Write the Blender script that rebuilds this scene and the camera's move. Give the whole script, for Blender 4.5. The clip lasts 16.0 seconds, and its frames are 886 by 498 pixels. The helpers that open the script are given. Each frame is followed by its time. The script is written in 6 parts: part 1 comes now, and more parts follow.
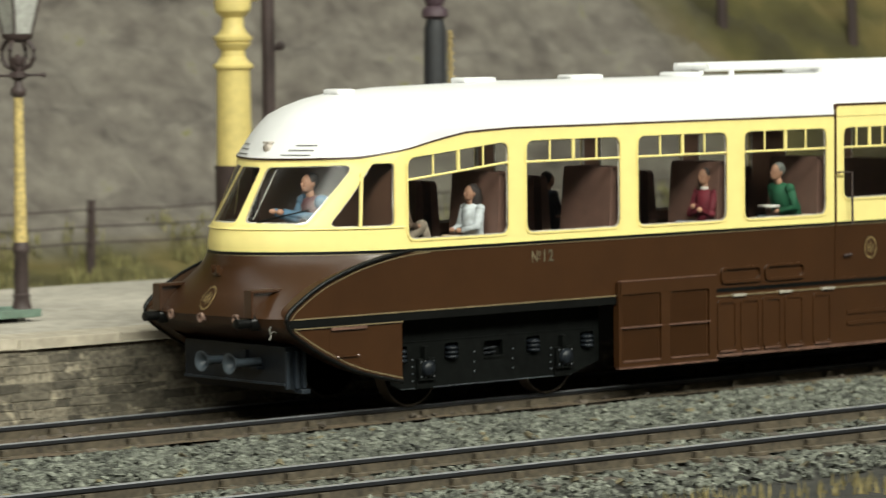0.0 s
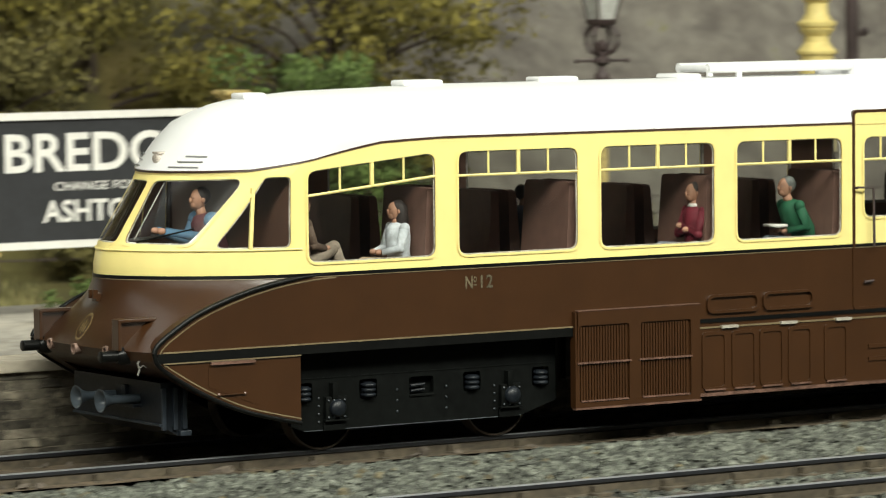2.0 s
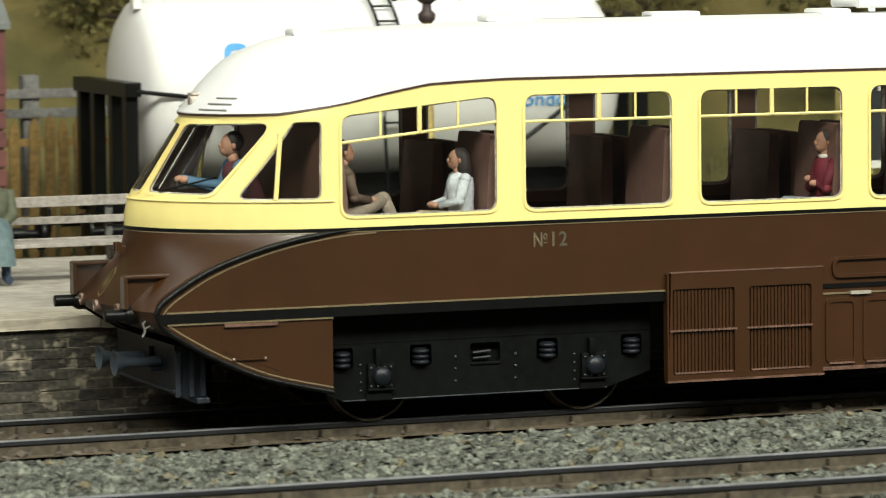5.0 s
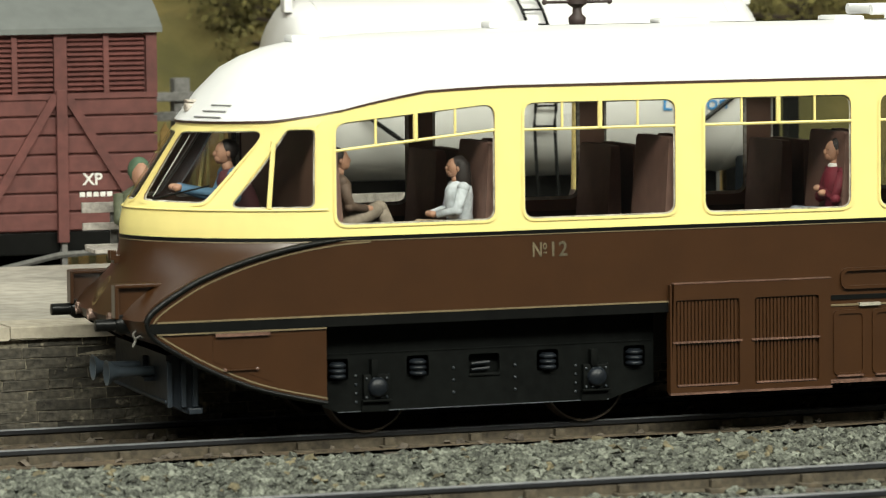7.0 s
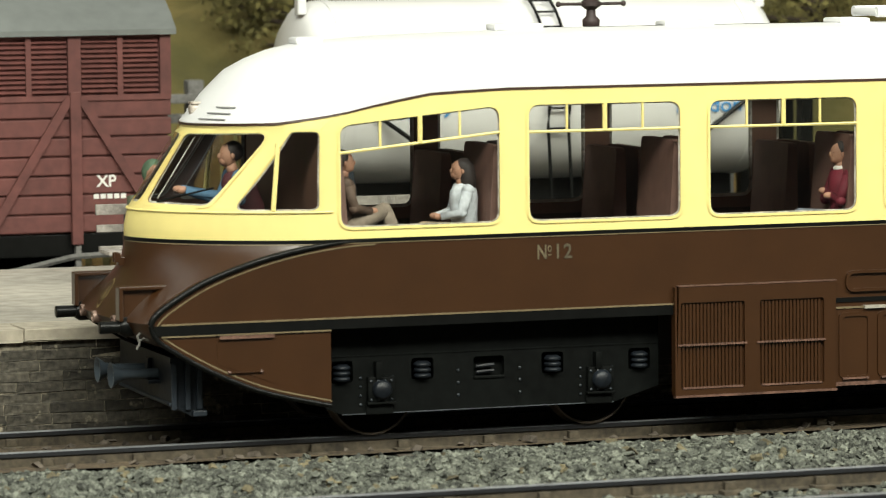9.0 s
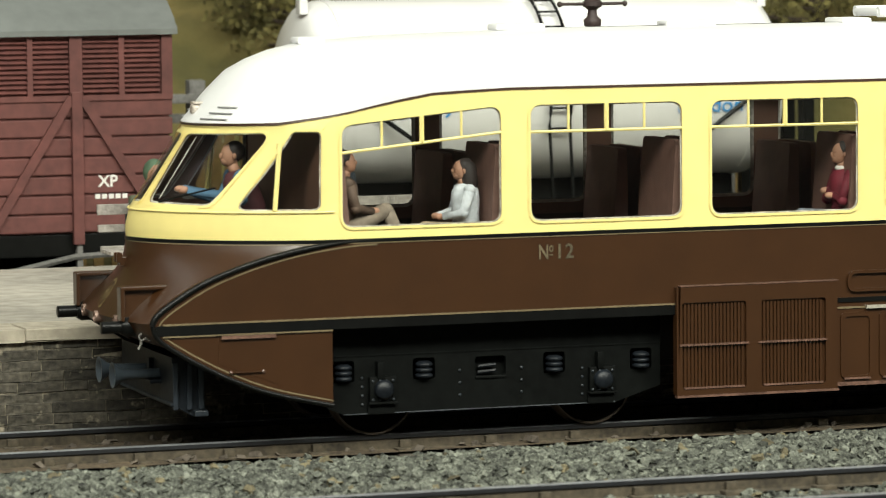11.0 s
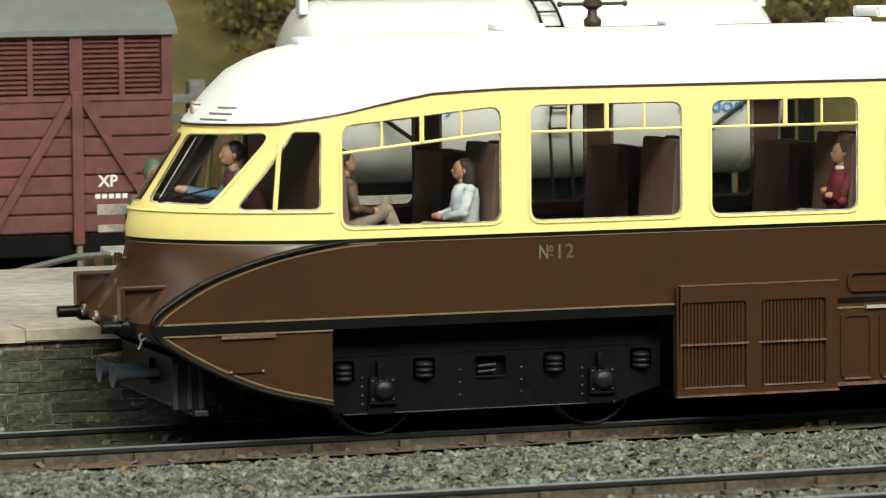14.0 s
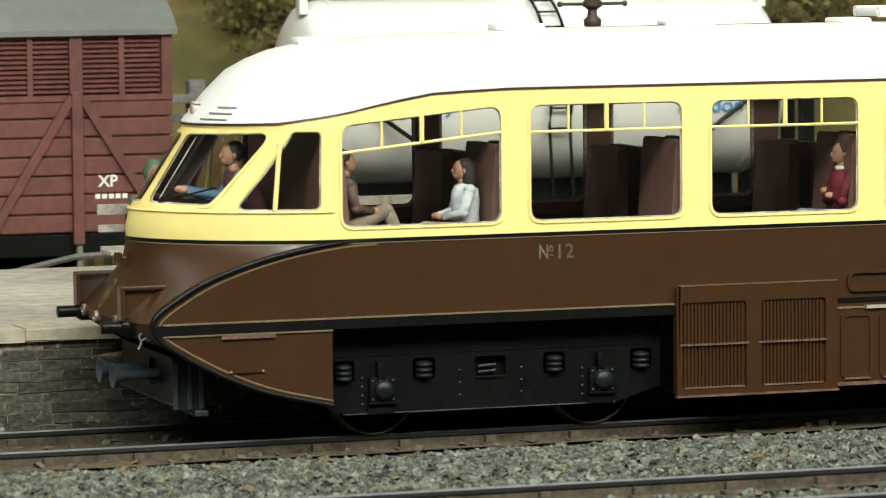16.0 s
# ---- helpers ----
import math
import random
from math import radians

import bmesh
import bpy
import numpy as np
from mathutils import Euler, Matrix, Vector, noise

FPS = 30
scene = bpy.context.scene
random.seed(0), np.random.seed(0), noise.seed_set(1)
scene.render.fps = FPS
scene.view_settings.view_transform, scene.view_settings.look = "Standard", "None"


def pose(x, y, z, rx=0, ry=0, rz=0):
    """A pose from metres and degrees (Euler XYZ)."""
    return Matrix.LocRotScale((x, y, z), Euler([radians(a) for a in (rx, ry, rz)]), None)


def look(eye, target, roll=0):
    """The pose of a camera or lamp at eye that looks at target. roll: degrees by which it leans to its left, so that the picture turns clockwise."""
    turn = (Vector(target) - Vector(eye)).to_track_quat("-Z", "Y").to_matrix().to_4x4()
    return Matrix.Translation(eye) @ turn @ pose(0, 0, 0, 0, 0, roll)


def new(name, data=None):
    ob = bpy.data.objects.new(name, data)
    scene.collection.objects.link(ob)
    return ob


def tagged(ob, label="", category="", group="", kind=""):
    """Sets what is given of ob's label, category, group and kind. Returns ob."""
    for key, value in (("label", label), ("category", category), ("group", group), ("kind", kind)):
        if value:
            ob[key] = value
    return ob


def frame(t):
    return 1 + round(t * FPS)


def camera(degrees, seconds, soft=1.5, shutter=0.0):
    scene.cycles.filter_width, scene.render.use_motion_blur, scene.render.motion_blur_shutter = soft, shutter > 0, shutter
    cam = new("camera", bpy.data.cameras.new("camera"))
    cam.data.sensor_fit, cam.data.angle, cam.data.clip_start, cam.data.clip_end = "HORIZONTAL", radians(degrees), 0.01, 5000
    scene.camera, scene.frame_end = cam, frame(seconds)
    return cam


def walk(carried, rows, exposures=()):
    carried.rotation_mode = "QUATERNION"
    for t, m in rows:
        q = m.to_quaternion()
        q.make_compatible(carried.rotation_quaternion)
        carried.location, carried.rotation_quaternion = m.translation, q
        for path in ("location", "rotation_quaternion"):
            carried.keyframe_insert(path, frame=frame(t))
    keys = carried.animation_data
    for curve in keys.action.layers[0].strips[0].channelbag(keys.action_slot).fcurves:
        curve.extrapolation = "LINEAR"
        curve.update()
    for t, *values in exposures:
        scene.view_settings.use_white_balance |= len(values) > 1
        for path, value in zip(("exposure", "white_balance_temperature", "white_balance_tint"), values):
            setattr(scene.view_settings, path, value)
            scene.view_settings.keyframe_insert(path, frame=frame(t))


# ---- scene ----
# The whole place is a 7 mm scale model: numbers below are full-size metres, S brings them to the model.
S = 0.0235
EYE = (0.0, -33.155, 4.443)


def aim(pan, tilt, roll):
    """Camera pose from its pan to the right of +y, its tilt and its roll, in degrees."""
    p, t = radians(pan), radians(tilt)
    eye = Vector(EYE) * S
    return look(eye, eye + Vector((math.sin(p) * math.cos(t), math.cos(p) * math.cos(t), math.sin(t))), roll)


cam = camera(12.18, 16.0, soft=1.0, shutter=0.55)
cam.data.dof.use_dof = True
cam.data.dof.focus_distance = 38.4 * S
cam.data.dof.aperture_fstop = 62
PANS = ((0, 40.97, -3.54, -0.55), (0.5, 39.35, -3.50, -0.57), (1, 37.23, -3.46, -0.56), (1.5, 35.21, -3.49, -0.57), (2, 32.94, -3.66, -0.57),
        (2.5, 30.48, -4.01, -0.58), (3, 27.64, -4.29, -0.61), (3.5, 25.63, -4.54, -0.60), (4, 23.61, -4.67, -0.61), (4.5, 22.09, -4.69, -0.62),
        (5, 20.91, -4.68, -0.61), (5.5, 20.08, -4.67, -0.60), (6, 19.51, -4.65, -0.59), (6.5, 19.11, -4.63, -0.59), (7, 18.84, -4.61, -0.58),
        (7.5, 18.70, -4.60, -0.58), (8, 18.62, -4.59, -0.57), (8.5, 18.66, -4.59, -0.57), (9, 18.65, -4.58, -0.57), (11.5, 18.63, -4.58, -0.57),
        (16, 18.63, -4.58, -0.57))
walk(cam, [(t, aim(a, b, c)) for t, a, b, c in PANS])

# ---------------------------------------------------------------- light
world = bpy.data.worlds.new("hall")
world.use_nodes = True
scene.world = world
world.node_tree.nodes["Background"].inputs[0].default_value = (0.96, 1.0, 0.95, 1)
world.node_tree.nodes["Background"].inputs[1].default_value = 0.08


def strip_light(name, eye, target, size, watts, colour):
    d = bpy.data.lights.new(name, "AREA")
    d.shape, d.size, d.size_y, d.energy, d.color = "RECTANGLE", size[0], size[1], watts, colour
    ob = new(name, d)
    ob.matrix_world = look(eye, target)
    return ob


# an unseen layout strip for the front light, and ceiling rows added as fill
strip_light("strip_light", (0.30, -1.0, 0.95), (0.45, 0.05, 0.05), (2.2, 0.30), 43.5, (0.97, 0.98, 0.85))
for row in (-2.0, -0.6, 0.8):
    strip_light("ceiling_tubes", (0.9, row, 1.62), (0.9, row, 0.0), (6.0, 0.16), 14.0, (0.96, 1.0, 0.94))

# ---------------------------------------------------------------- materials
MATS = {}


def mat(name, colour, rough=0.5, metal=0.0, var=0.12, scale=60.0, bump=0.0, bscale=None, dark=None, coat=0.0, rand=0.0, spec=0.5, bloom=None):
    """A principled surface with two scales of variation, by the model's own metres."""
    if name in MATS:
        return MATS[name]
    m = bpy.data.materials.new(name)
    m.use_nodes = True
    nt = m.node_tree
    b = nt.nodes["Principled BSDF"]
    b.inputs["Roughness"].default_value = rough
    b.inputs["Metallic"].default_value = metal
    b.inputs["Coat Weight"].default_value, b.inputs["Coat Roughness"].default_value = coat, 0.28
    b.inputs["Specular IOR Level"].default_value = spec
    tc = nt.nodes.new("ShaderNodeTexCoord")
    geo = nt.nodes.new("ShaderNodeNewGeometry")
    n1 = nt.nodes.new("ShaderNodeTexNoise")
    n1.inputs["Scale"].default_value, n1.inputs["Detail"].default_value = scale, 5
    n2 = nt.nodes.new("ShaderNodeTexNoise")
    n2.inputs["Scale"].default_value, n2.inputs["Detail"].default_value = scale * 7.3, 3
    for n in (n1, n2):
        nt.links.new(tc.outputs["Object"], n.inputs["Vector"])
    add = nt.nodes.new("ShaderNodeMath")
    add.operation = "ADD"
    nt.links.new(n1.outputs["Fac"], add.inputs[0])
    nt.links.new(n2.outputs["Fac"], add.inputs[1])
    rmp = nt.nodes.new("ShaderNodeMapRange")
    rmp.inputs[1].default_value, rmp.inputs[2].default_value = 0.7, 1.3
    nt.links.new(add.outputs[0], rmp.inputs[0])
    mix = nt.nodes.new("ShaderNodeMix")
    mix.data_type = "RGBA"
    lo = dark or tuple(c * (1 - var * 1.6) for c in colour)
    mix.inputs[6].default_value, mix.inputs[7].default_value = (*lo, 1), (*[min(1, c * (1 + var * 0.6)) for c in colour], 1)
    nt.links.new(rmp.outputs[0], mix.inputs[0])
    col = mix.outputs[2]
    if rand and rand != "world":
        hs = nt.nodes.new("ShaderNodeHueSaturation")
        oi = nt.nodes.new("ShaderNodeObjectInfo")
        ad = nt.nodes.new("ShaderNodeMath")
        ad.operation = "ADD"
        nt.links.new(oi.outputs["Random"], ad.inputs[0])
        nt.links.new(geo.outputs["Random Per Island"], ad.inputs[1])
        fr = nt.nodes.new("ShaderNodeMath")
        fr.operation = "FRACT"
        nt.links.new(ad.outputs[0], fr.inputs[0])
        mr = nt.nodes.new("ShaderNodeMapRange")
        mr.inputs[3].default_value, mr.inputs[4].default_value = 1 - rand, 1 + rand
        nt.links.new(fr.outputs[0], mr.inputs[0])
        nt.links.new(mr.outputs[0], hs.inputs["Value"])
        nt.links.new(col, hs.inputs["Color"])
        col = hs.outputs["Color"]
    if bloom:
        # pale lime crust in ragged patches
        n4 = nt.nodes.new("ShaderNodeTexNoise")
        n4.inputs["Scale"].default_value, n4.inputs["Detail"].default_value = 300, 8
        nt.links.new(geo.outputs["Position"], n4.inputs["Vector"])
        edge = nt.nodes.new("ShaderNodeMapRange")
        edge.inputs[1].default_value, edge.inputs[2].default_value = 0.60, 0.70
        nt.links.new(n4.outputs["Fac"], edge.inputs[0])
        crust = nt.nodes.new("ShaderNodeMix")
        crust.data_type = "RGBA"
        crust.inputs[7].default_value = (*bloom, 1)
        nt.links.new(edge.outputs[0], crust.inputs[0])
        nt.links.new(col, crust.inputs[6])
        col = crust.outputs[2]
    nt.links.new(col, b.inputs["Base Color"])
    if bump:
        n3 = nt.nodes.new("ShaderNodeTexNoise")
        n3.inputs["Scale"].default_value, n3.inputs["Detail"].default_value = bscale or scale * 4, 6
        nt.links.new(tc.outputs["Object"], n3.inputs["Vector"])
        bp = nt.nodes.new("ShaderNodeBump")
        bp.inputs["Strength"].default_value, bp.inputs["Distance"].default_value = bump, 0.0008
        nt.links.new(n3.outputs["Fac"], bp.inputs["Height"])
        nt.links.new(bp.outputs[0], b.inputs["Normal"])
    MATS[name] = m
    return m


def glass_mat(name, clear):
    m = bpy.data.materials.new(name)
    m.use_nodes = True
    nt = m.node_tree
    nt.nodes.remove(nt.nodes["Principled BSDF"])
    tr, gl, mx, fr = (nt.nodes.new("ShaderNode" + k) for k in ("BsdfTransparent", "BsdfGlossy", "MixShader", "Fresnel"))
    tr.inputs[0].default_value = (clear, clear * 1.01, clear * 0.99, 1)
    gl.inputs["Roughness"].default_value = 0.22
    fr.inputs[0].default_value = 1.36
    nt.links.new(fr.outputs[0], mx.inputs[0])
    nt.links.new(tr.outputs[0], mx.inputs[1])
    nt.links.new(gl.outputs[0], mx.inputs[2])
    nt.links.new(mx.outputs[0], nt.nodes["Material Output"].inputs[0])
    return m


GLASS = glass_mat("glazing", 0.93)
SMOKED = glass_mat("aged_glazing", 0.84)
CREAM = mat("cream_paint", (0.88, 0.745, 0.285), 0.42, var=0.04, scale=25, bump=0.02, coat=0.15)
BROWN = mat("chocolate_paint", (0.0440, 0.0178, 0.0060), 0.33, var=0.10, scale=22, bump=0.03, bscale=900, coat=0.2, spec=0.45)
# paler brown that paints in the light caught by lips and edges
LITBROWN = mat("rubbed_brown_edge", (0.17, 0.095, 0.070), 0.3, var=0.45, scale=320, coat=0.4)
ROOF = mat("white_roof_paint", (0.80, 0.80, 0.80), 0.40, var=0.03, scale=20, bump=0.02)
BLACK = mat("black_paint", (0.006, 0.0063, 0.006), 0.30, var=0.2, spec=0.18)
FRAME = mat("underframe_black", (0.0048, 0.0056, 0.0052), 0.55, var=0.3, scale=80, bump=0.1, spec=0.08)
RIVET = mat("rivet_steel", (0.028, 0.035, 0.042), 0.4, var=0.3, scale=120, spec=0.4)
DARKSTEEL = mat("dark_blue_steel", (0.010, 0.013, 0.0175), 0.42, var=0.3, scale=120, bump=0.1, spec=0.3)
GREY_STEEL = mat("blue_grey_steel", (0.020, 0.027, 0.037), 0.45, var=0.25, scale=90, bump=0.1)
# pale opaque colours stand in for the gleam of clear plastic edges
PLASTICGLEAM = mat("moulded_clear_plastic", (0.58, 0.55, 0.48), 0.12, var=0.4, scale=160, spec=0.9)
INNERGLEAM = mat("inner_clear_plastic", (0.62, 0.60, 0.55), 0.12, var=0.4, scale=160, spec=0.9)
GOLD = mat("gold_lining", (0.17, 0.13, 0.07), 0.5, var=0.2, scale=150)
DULLGOLD = mat("dull_badge_gold", (0.20, 0.14, 0.06), 0.5, var=0.5, scale=420)
SEAT = mat("seat_brown", (0.20, 0.112, 0.088), 0.6, var=0.15, scale=60)
LINING = mat("interior_brown", (0.18, 0.098, 0.068), 0.5, var=0.12, scale=40)
WHEEL = mat("wheel_steel", (0.004, 0.0036, 0.0034), 0.7, var=0.3, spec=0.05, scale=120)
RAILTOP = mat("rail_head_steel", (0.34, 0.35, 0.37), 0.34, metal=0.55, var=0.2, scale=90)
RUST = mat("rail_rust", (0.080, 0.064, 0.042), 0.85, var=0.4, scale=120, bump=0.3)
RAILSIDE = mat("rail_head_side", (0.012, 0.013, 0.016), 0.5, var=0.3, scale=150, bump=0.1)
SLEEPER = mat("sleeper_timber", (0.095, 0.078, 0.06), 0.9, var=0.35, scale=140, bump=0.6, rand=0.2)
BALLAST = mat("ballast_stone", (0.147, 0.156, 0.128), 0.85, var=0.55, scale=260, bump=1.0, bscale=900, rand=0.6)
OCHRESTONE = mat("ochre_stone", (0.15, 0.128, 0.075), 0.9, var=0.35, scale=220, bump=0.5, rand=0.5)
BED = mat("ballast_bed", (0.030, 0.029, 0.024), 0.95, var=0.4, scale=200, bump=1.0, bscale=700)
DIRT = mat("track_dirt", (0.112, 0.082, 0.050), 0.95, var=0.4, scale=150, bump=1.0, bscale=600)
BRICK = mat("weathered_brick", (0.088, 0.078, 0.060), 0.8, var=0.5, scale=120, bump=0.7, rand=0.5, bloom=(0.34, 0.30, 0.22))
MORTAR = mat("pale_mortar", (0.29, 0.255, 0.19), 0.95, var=0.6, scale=110, bump=0.6)
PAVING = mat("platform_paving", (0.42, 0.388, 0.33), 0.9, var=0.24, scale=28, bump=0.5, bscale=300)
COPING = mat("coping_stone", (0.45, 0.40, 0.315), 0.9, var=0.22, scale=45, bump=0.6, rand=0.06)
VANRED = mat("van_bauxite", (0.125, 0.040, 0.034), 0.7, var=0.22, scale=50, bump=0.2, rand=0.06)
VANROOF = mat("van_roof_grey", (0.145, 0.155, 0.148), 0.8, var=0.12, scale=30, bump=0.2)
TANKW = mat("tank_white", (0.80, 0.79, 0.78), 0.30, var=0.03, scale=18, coat=0.3)
BLUE = mat("blue_lettering", (0.06, 0.30, 0.66), 0.5, var=0.05)
WHITE = mat("white_paint", (0.72, 0.70, 0.66), 0.6, var=0.08)
SIGNBLACK = mat("sign_black", (0.018, 0.019, 0.022), 0.6, var=0.25, scale=60)
OCHRE = mat("cream_stone_paint", (0.62, 0.50, 0.18), 0.6, var=0.12, scale=60, bump=0.2)
YELLOWPOST = mat("faded_yellow_paint", (0.55, 0.42, 0.16), 0.65, var=0.35, scale=110, bump=0.3)
POSTBROWN = mat("iron_brown", (0.050, 0.032, 0.030), 0.6, var=0.25, scale=100, bump=0.2)
BENCHW = mat("weathered_bench_wood", (0.33, 0.30, 0.27), 0.85, var=0.28, scale=120, bump=0.5)
PICKET = mat("ochre_picket_wood", (0.30, 0.19, 0.06), 0.85, var=0.3, scale=130, bump=0.4, rand=0.25)
GREYWOOD = mat("grey_fence_wood", (0.16, 0.155, 0.145), 0.9, var=0.3, scale=130, bump=0.4, rand=0.2)
TREELEAF = mat("olive_foliage", (0.19, 0.16, 0.030), 0.9, var=0.45, scale=25, rand=0.3)
BUSHLEAF = mat("green_foliage", (0.125, 0.185, 0.045), 0.9, var=0.4, scale=40, rand=0.3)
SCRUBLEAF = mat("dull_scrub", (0.15, 0.13, 0.04), 0.95, var=0.3, scale=40, rand=0.25)
BARK = mat("bark", (0.07, 0.05, 0.035), 0.95, var=0.4, scale=120, bump=0.6)
SKIN = mat("painted_skin", (0.42, 0.22, 0.14), 0.6, var=0.2)
HAIR = mat("painted_hair", (0.025, 0.018, 0.016), 0.6, var=0.2)
GREENGLASS = mat("green_barrow_paint", (0.13, 0.19, 0.15), 0.5, var=0.3)


def cloth(name, colour):
    return mat(name, colour, 0.75, var=0.25, scale=90)


# ---------------------------------------------------------------- mesh helpers
def finish(bm, smooth=None):
    bmesh.ops.recalc_face_normals(bm, faces=bm.faces[:])
    if smooth is not None:
        for f in bm.faces:
            f.smooth = True
        for e in bm.edges:
            if len(e.link_faces) == 2 and e.calc_face_angle(0) > radians(smooth):
                e.smooth = False
    return bm


def part(name, bm, material, parent=None, label="", smooth=None, recalc=True, at=None):
    """Link a bmesh in full-size metres as one mesh object, at model scale, under a thing or a part."""
    if recalc:
        finish(bm, smooth)
    me = bpy.data.meshes.new(name)
    bmesh.ops.scale(bm, vec=(S, S, S), verts=bm.verts[:])
    bm.to_mesh(me)
    bm.free()
    for m in material if isinstance(material, (list, tuple)) else (material,):
        me.materials.append(m)
    ob = new(name, me)
    ob.parent = parent
    if at is not None:
        ob.location = Vector(at) * S
    if label:
        ob["label"] = label
    return ob


def twin(ob, at=(0, 0, 0), parent=None, rot=None):
    """Another object on the same mesh."""
    o = ob.copy()
    scene.collection.objects.link(o)
    o.parent = parent if parent is not None else ob.parent
    o.location = Vector(at) * S
    if rot:
        o.rotation_euler = rot
    return o


def thing(name, label, category, at=(0, 0, 0), group="", kind="", rz=0.0):
    e = new(name)
    e.empty_display_size = 0.01
    e.location = Vector(at) * S
    e.rotation_euler = (0, 0, rz)
    return tagged(e, label, category, group, kind)


def box(bm, x0, x1, y0, y1, z0, z1, bevel=0.0, mi=0):
    vs = [bm.verts.new((x, y, z)) for x in (x0, x1) for y in (y0, y1) for z in (z0, z1)]
    fs = [bm.faces.new([vs[i] for i in q]) for q in ((0, 1, 3, 2), (4, 6, 7, 5), (0, 4, 5, 1), (2, 3, 7, 6), (0, 2, 6, 4), (1, 5, 7, 3))]
    for f in fs:
        f.material_index = mi
    if bevel:
        es = list({e for f in fs for e in f.edges})
        r = bmesh.ops.bevel(bm, geom=es, offset=bevel, segments=2, affect="EDGES", profile=0.6)
        for f in r["faces"]:
            f.material_index = mi
    return bm


def boxes(*rows, bevel=0.0):
    bm = bmesh.new()
    for r in rows:
        box(bm, *r, bevel=bevel)
    return bm


def tube(bm, pts, radii, seg=10, mi=0, caps=True):
    """A round bar through points, with a radius at each."""
    pts = [Vector(p) for p in pts]
    if not isinstance(radii, (list, tuple)):
        radii = [radii] * len(pts)
    rings = []
    ref = None
    for i, p in enumerate(pts):
        d = (pts[min(i + 1, len(pts) - 1)] - pts[max(i - 1, 0)]).normalized()
        if ref is None:
            ref = Vector((0, 0, 1)) if abs(d.z) < 0.9 else Vector((1, 0, 0))
        a = d.cross(ref).normalized()
        b = d.cross(a).normalized()
        rings.append([bm.verts.new(p + radii[i] * (math.cos(2 * math.pi * k / seg) * a + math.sin(2 * math.pi * k / seg) * b)) for k in range(seg)])
    for q, r in zip(rings, rings[1:]):
        for k in range(seg):
            f = bm.faces.new((q[k], q[(k + 1) % seg], r[(k + 1) % seg], r[k]))
            f.material_index = mi
    if caps:
        for q in (rings[0], rings[-1]):
            if len(set(v.co.to_tuple(6) for v in q)) > 2:
                bm.faces.new(q).material_index = mi
    return bm


def lathe(bm, prof, at=(0, 0, 0), axis="z", seg=20, mi=0, caps=True):
    """Turn rows of (radius, height) about an axis."""
    rings = []
    for r, h in prof:
        ring = []
        for k in range(seg):
            a = 2 * math.pi * k / seg
            c, s = r * math.cos(a), r * math.sin(a)
            v = {"z": (c, s, h), "x": (h, c, s), "y": (c, h, s)}[axis]
            ring.append(bm.verts.new(Vector(v) + Vector(at)))
        rings.append(ring)
    for q, r in zip(rings, rings[1:]):
        for k in range(seg):
            bm.faces.new((q[k], q[(k + 1) % seg], r[(k + 1) % seg], r[k])).material_index = mi
    for q, (r, h) in ((rings[0], prof[0]), (rings[-1], prof[-1])):
        if caps and r > 1e-4:
            bm.faces.new(q).material_index = mi
    bmesh.ops.remove_doubles(bm, verts=[v for q in rings for v in q], dist=1e-5)
    return bm


def blob(bm, at, r, seg=10, rings=7, mi=0, turn=None):
    """An ellipsoid."""
    r = (r, r, r) if not isinstance(r, (list, tuple)) else r
    before = set(bm.faces)
    res = bmesh.ops.create_uvsphere(bm, u_segments=seg, v_segments=rings, radius=1)
    m = Matrix.Translation(at) @ (turn or Matrix()) @ Matrix.Diagonal((*r, 1))
    bmesh.ops.transform(bm, matrix=m, verts=res["verts"])
    for f in set(bm.faces) - before:
        f.material_index = mi
    return bm


def rounded(pts, r, seg=5):
    """A closed outline with rounded corners."""
    out = []
    n = len(pts)
    for i in range(n):
        p, a, b = Vector(pts[i]), Vector(pts[i - 1]), Vector(pts[(i + 1) % n])
        da, db = (a - p).normalized(), (b - p).normalized()
        ang = da.angle(db)
        d = min(r / math.tan(ang / 2), (a - p).length * 0.45, (b - p).length * 0.45)
        p0, p1 = p + da * d, p + db * d
        for k in range(seg + 1):
            t = k / seg
            out.append(tuple((1 - t) ** 2 * p0 + 2 * t * (1 - t) * p + t * t * p1))
    return out


def loop(bm, pts, closed=True):
    vs = [bm.verts.new((p[0], p[1], p[2] if len(p) > 2 else 0)) for p in pts]
    return [bm.edges.new((vs[i], vs[(i + 1) % len(vs)])) for i in range(len(vs) if closed else len(vs) - 1)]


def sheet(outer, holes=()):
    """A flat filled outline with holes, in the x, y plane."""
    bm = bmesh.new()
    es = loop(bm, outer)
    for h in holes:
        es += loop(bm, h)
    bmesh.ops.triangle_fill(bm, use_beauty=True, edges=es, normal=(0, 0, 1))
    return bm


def plate(outer, y0, y1, holes=(), bevel=0.0):
    """An upright plate: outline in x and z, from y0 to y1."""
    bm = sheet(outer, holes)
    for v in bm.verts:
        v.co = (v.co.x, y0, v.co.y)
    r = bmesh.ops.extrude_face_region(bm, geom=bm.faces[:])
    for v in r["geom"]:
        if isinstance(v, bmesh.types.BMVert):
            v.co.y = y1
    return bm


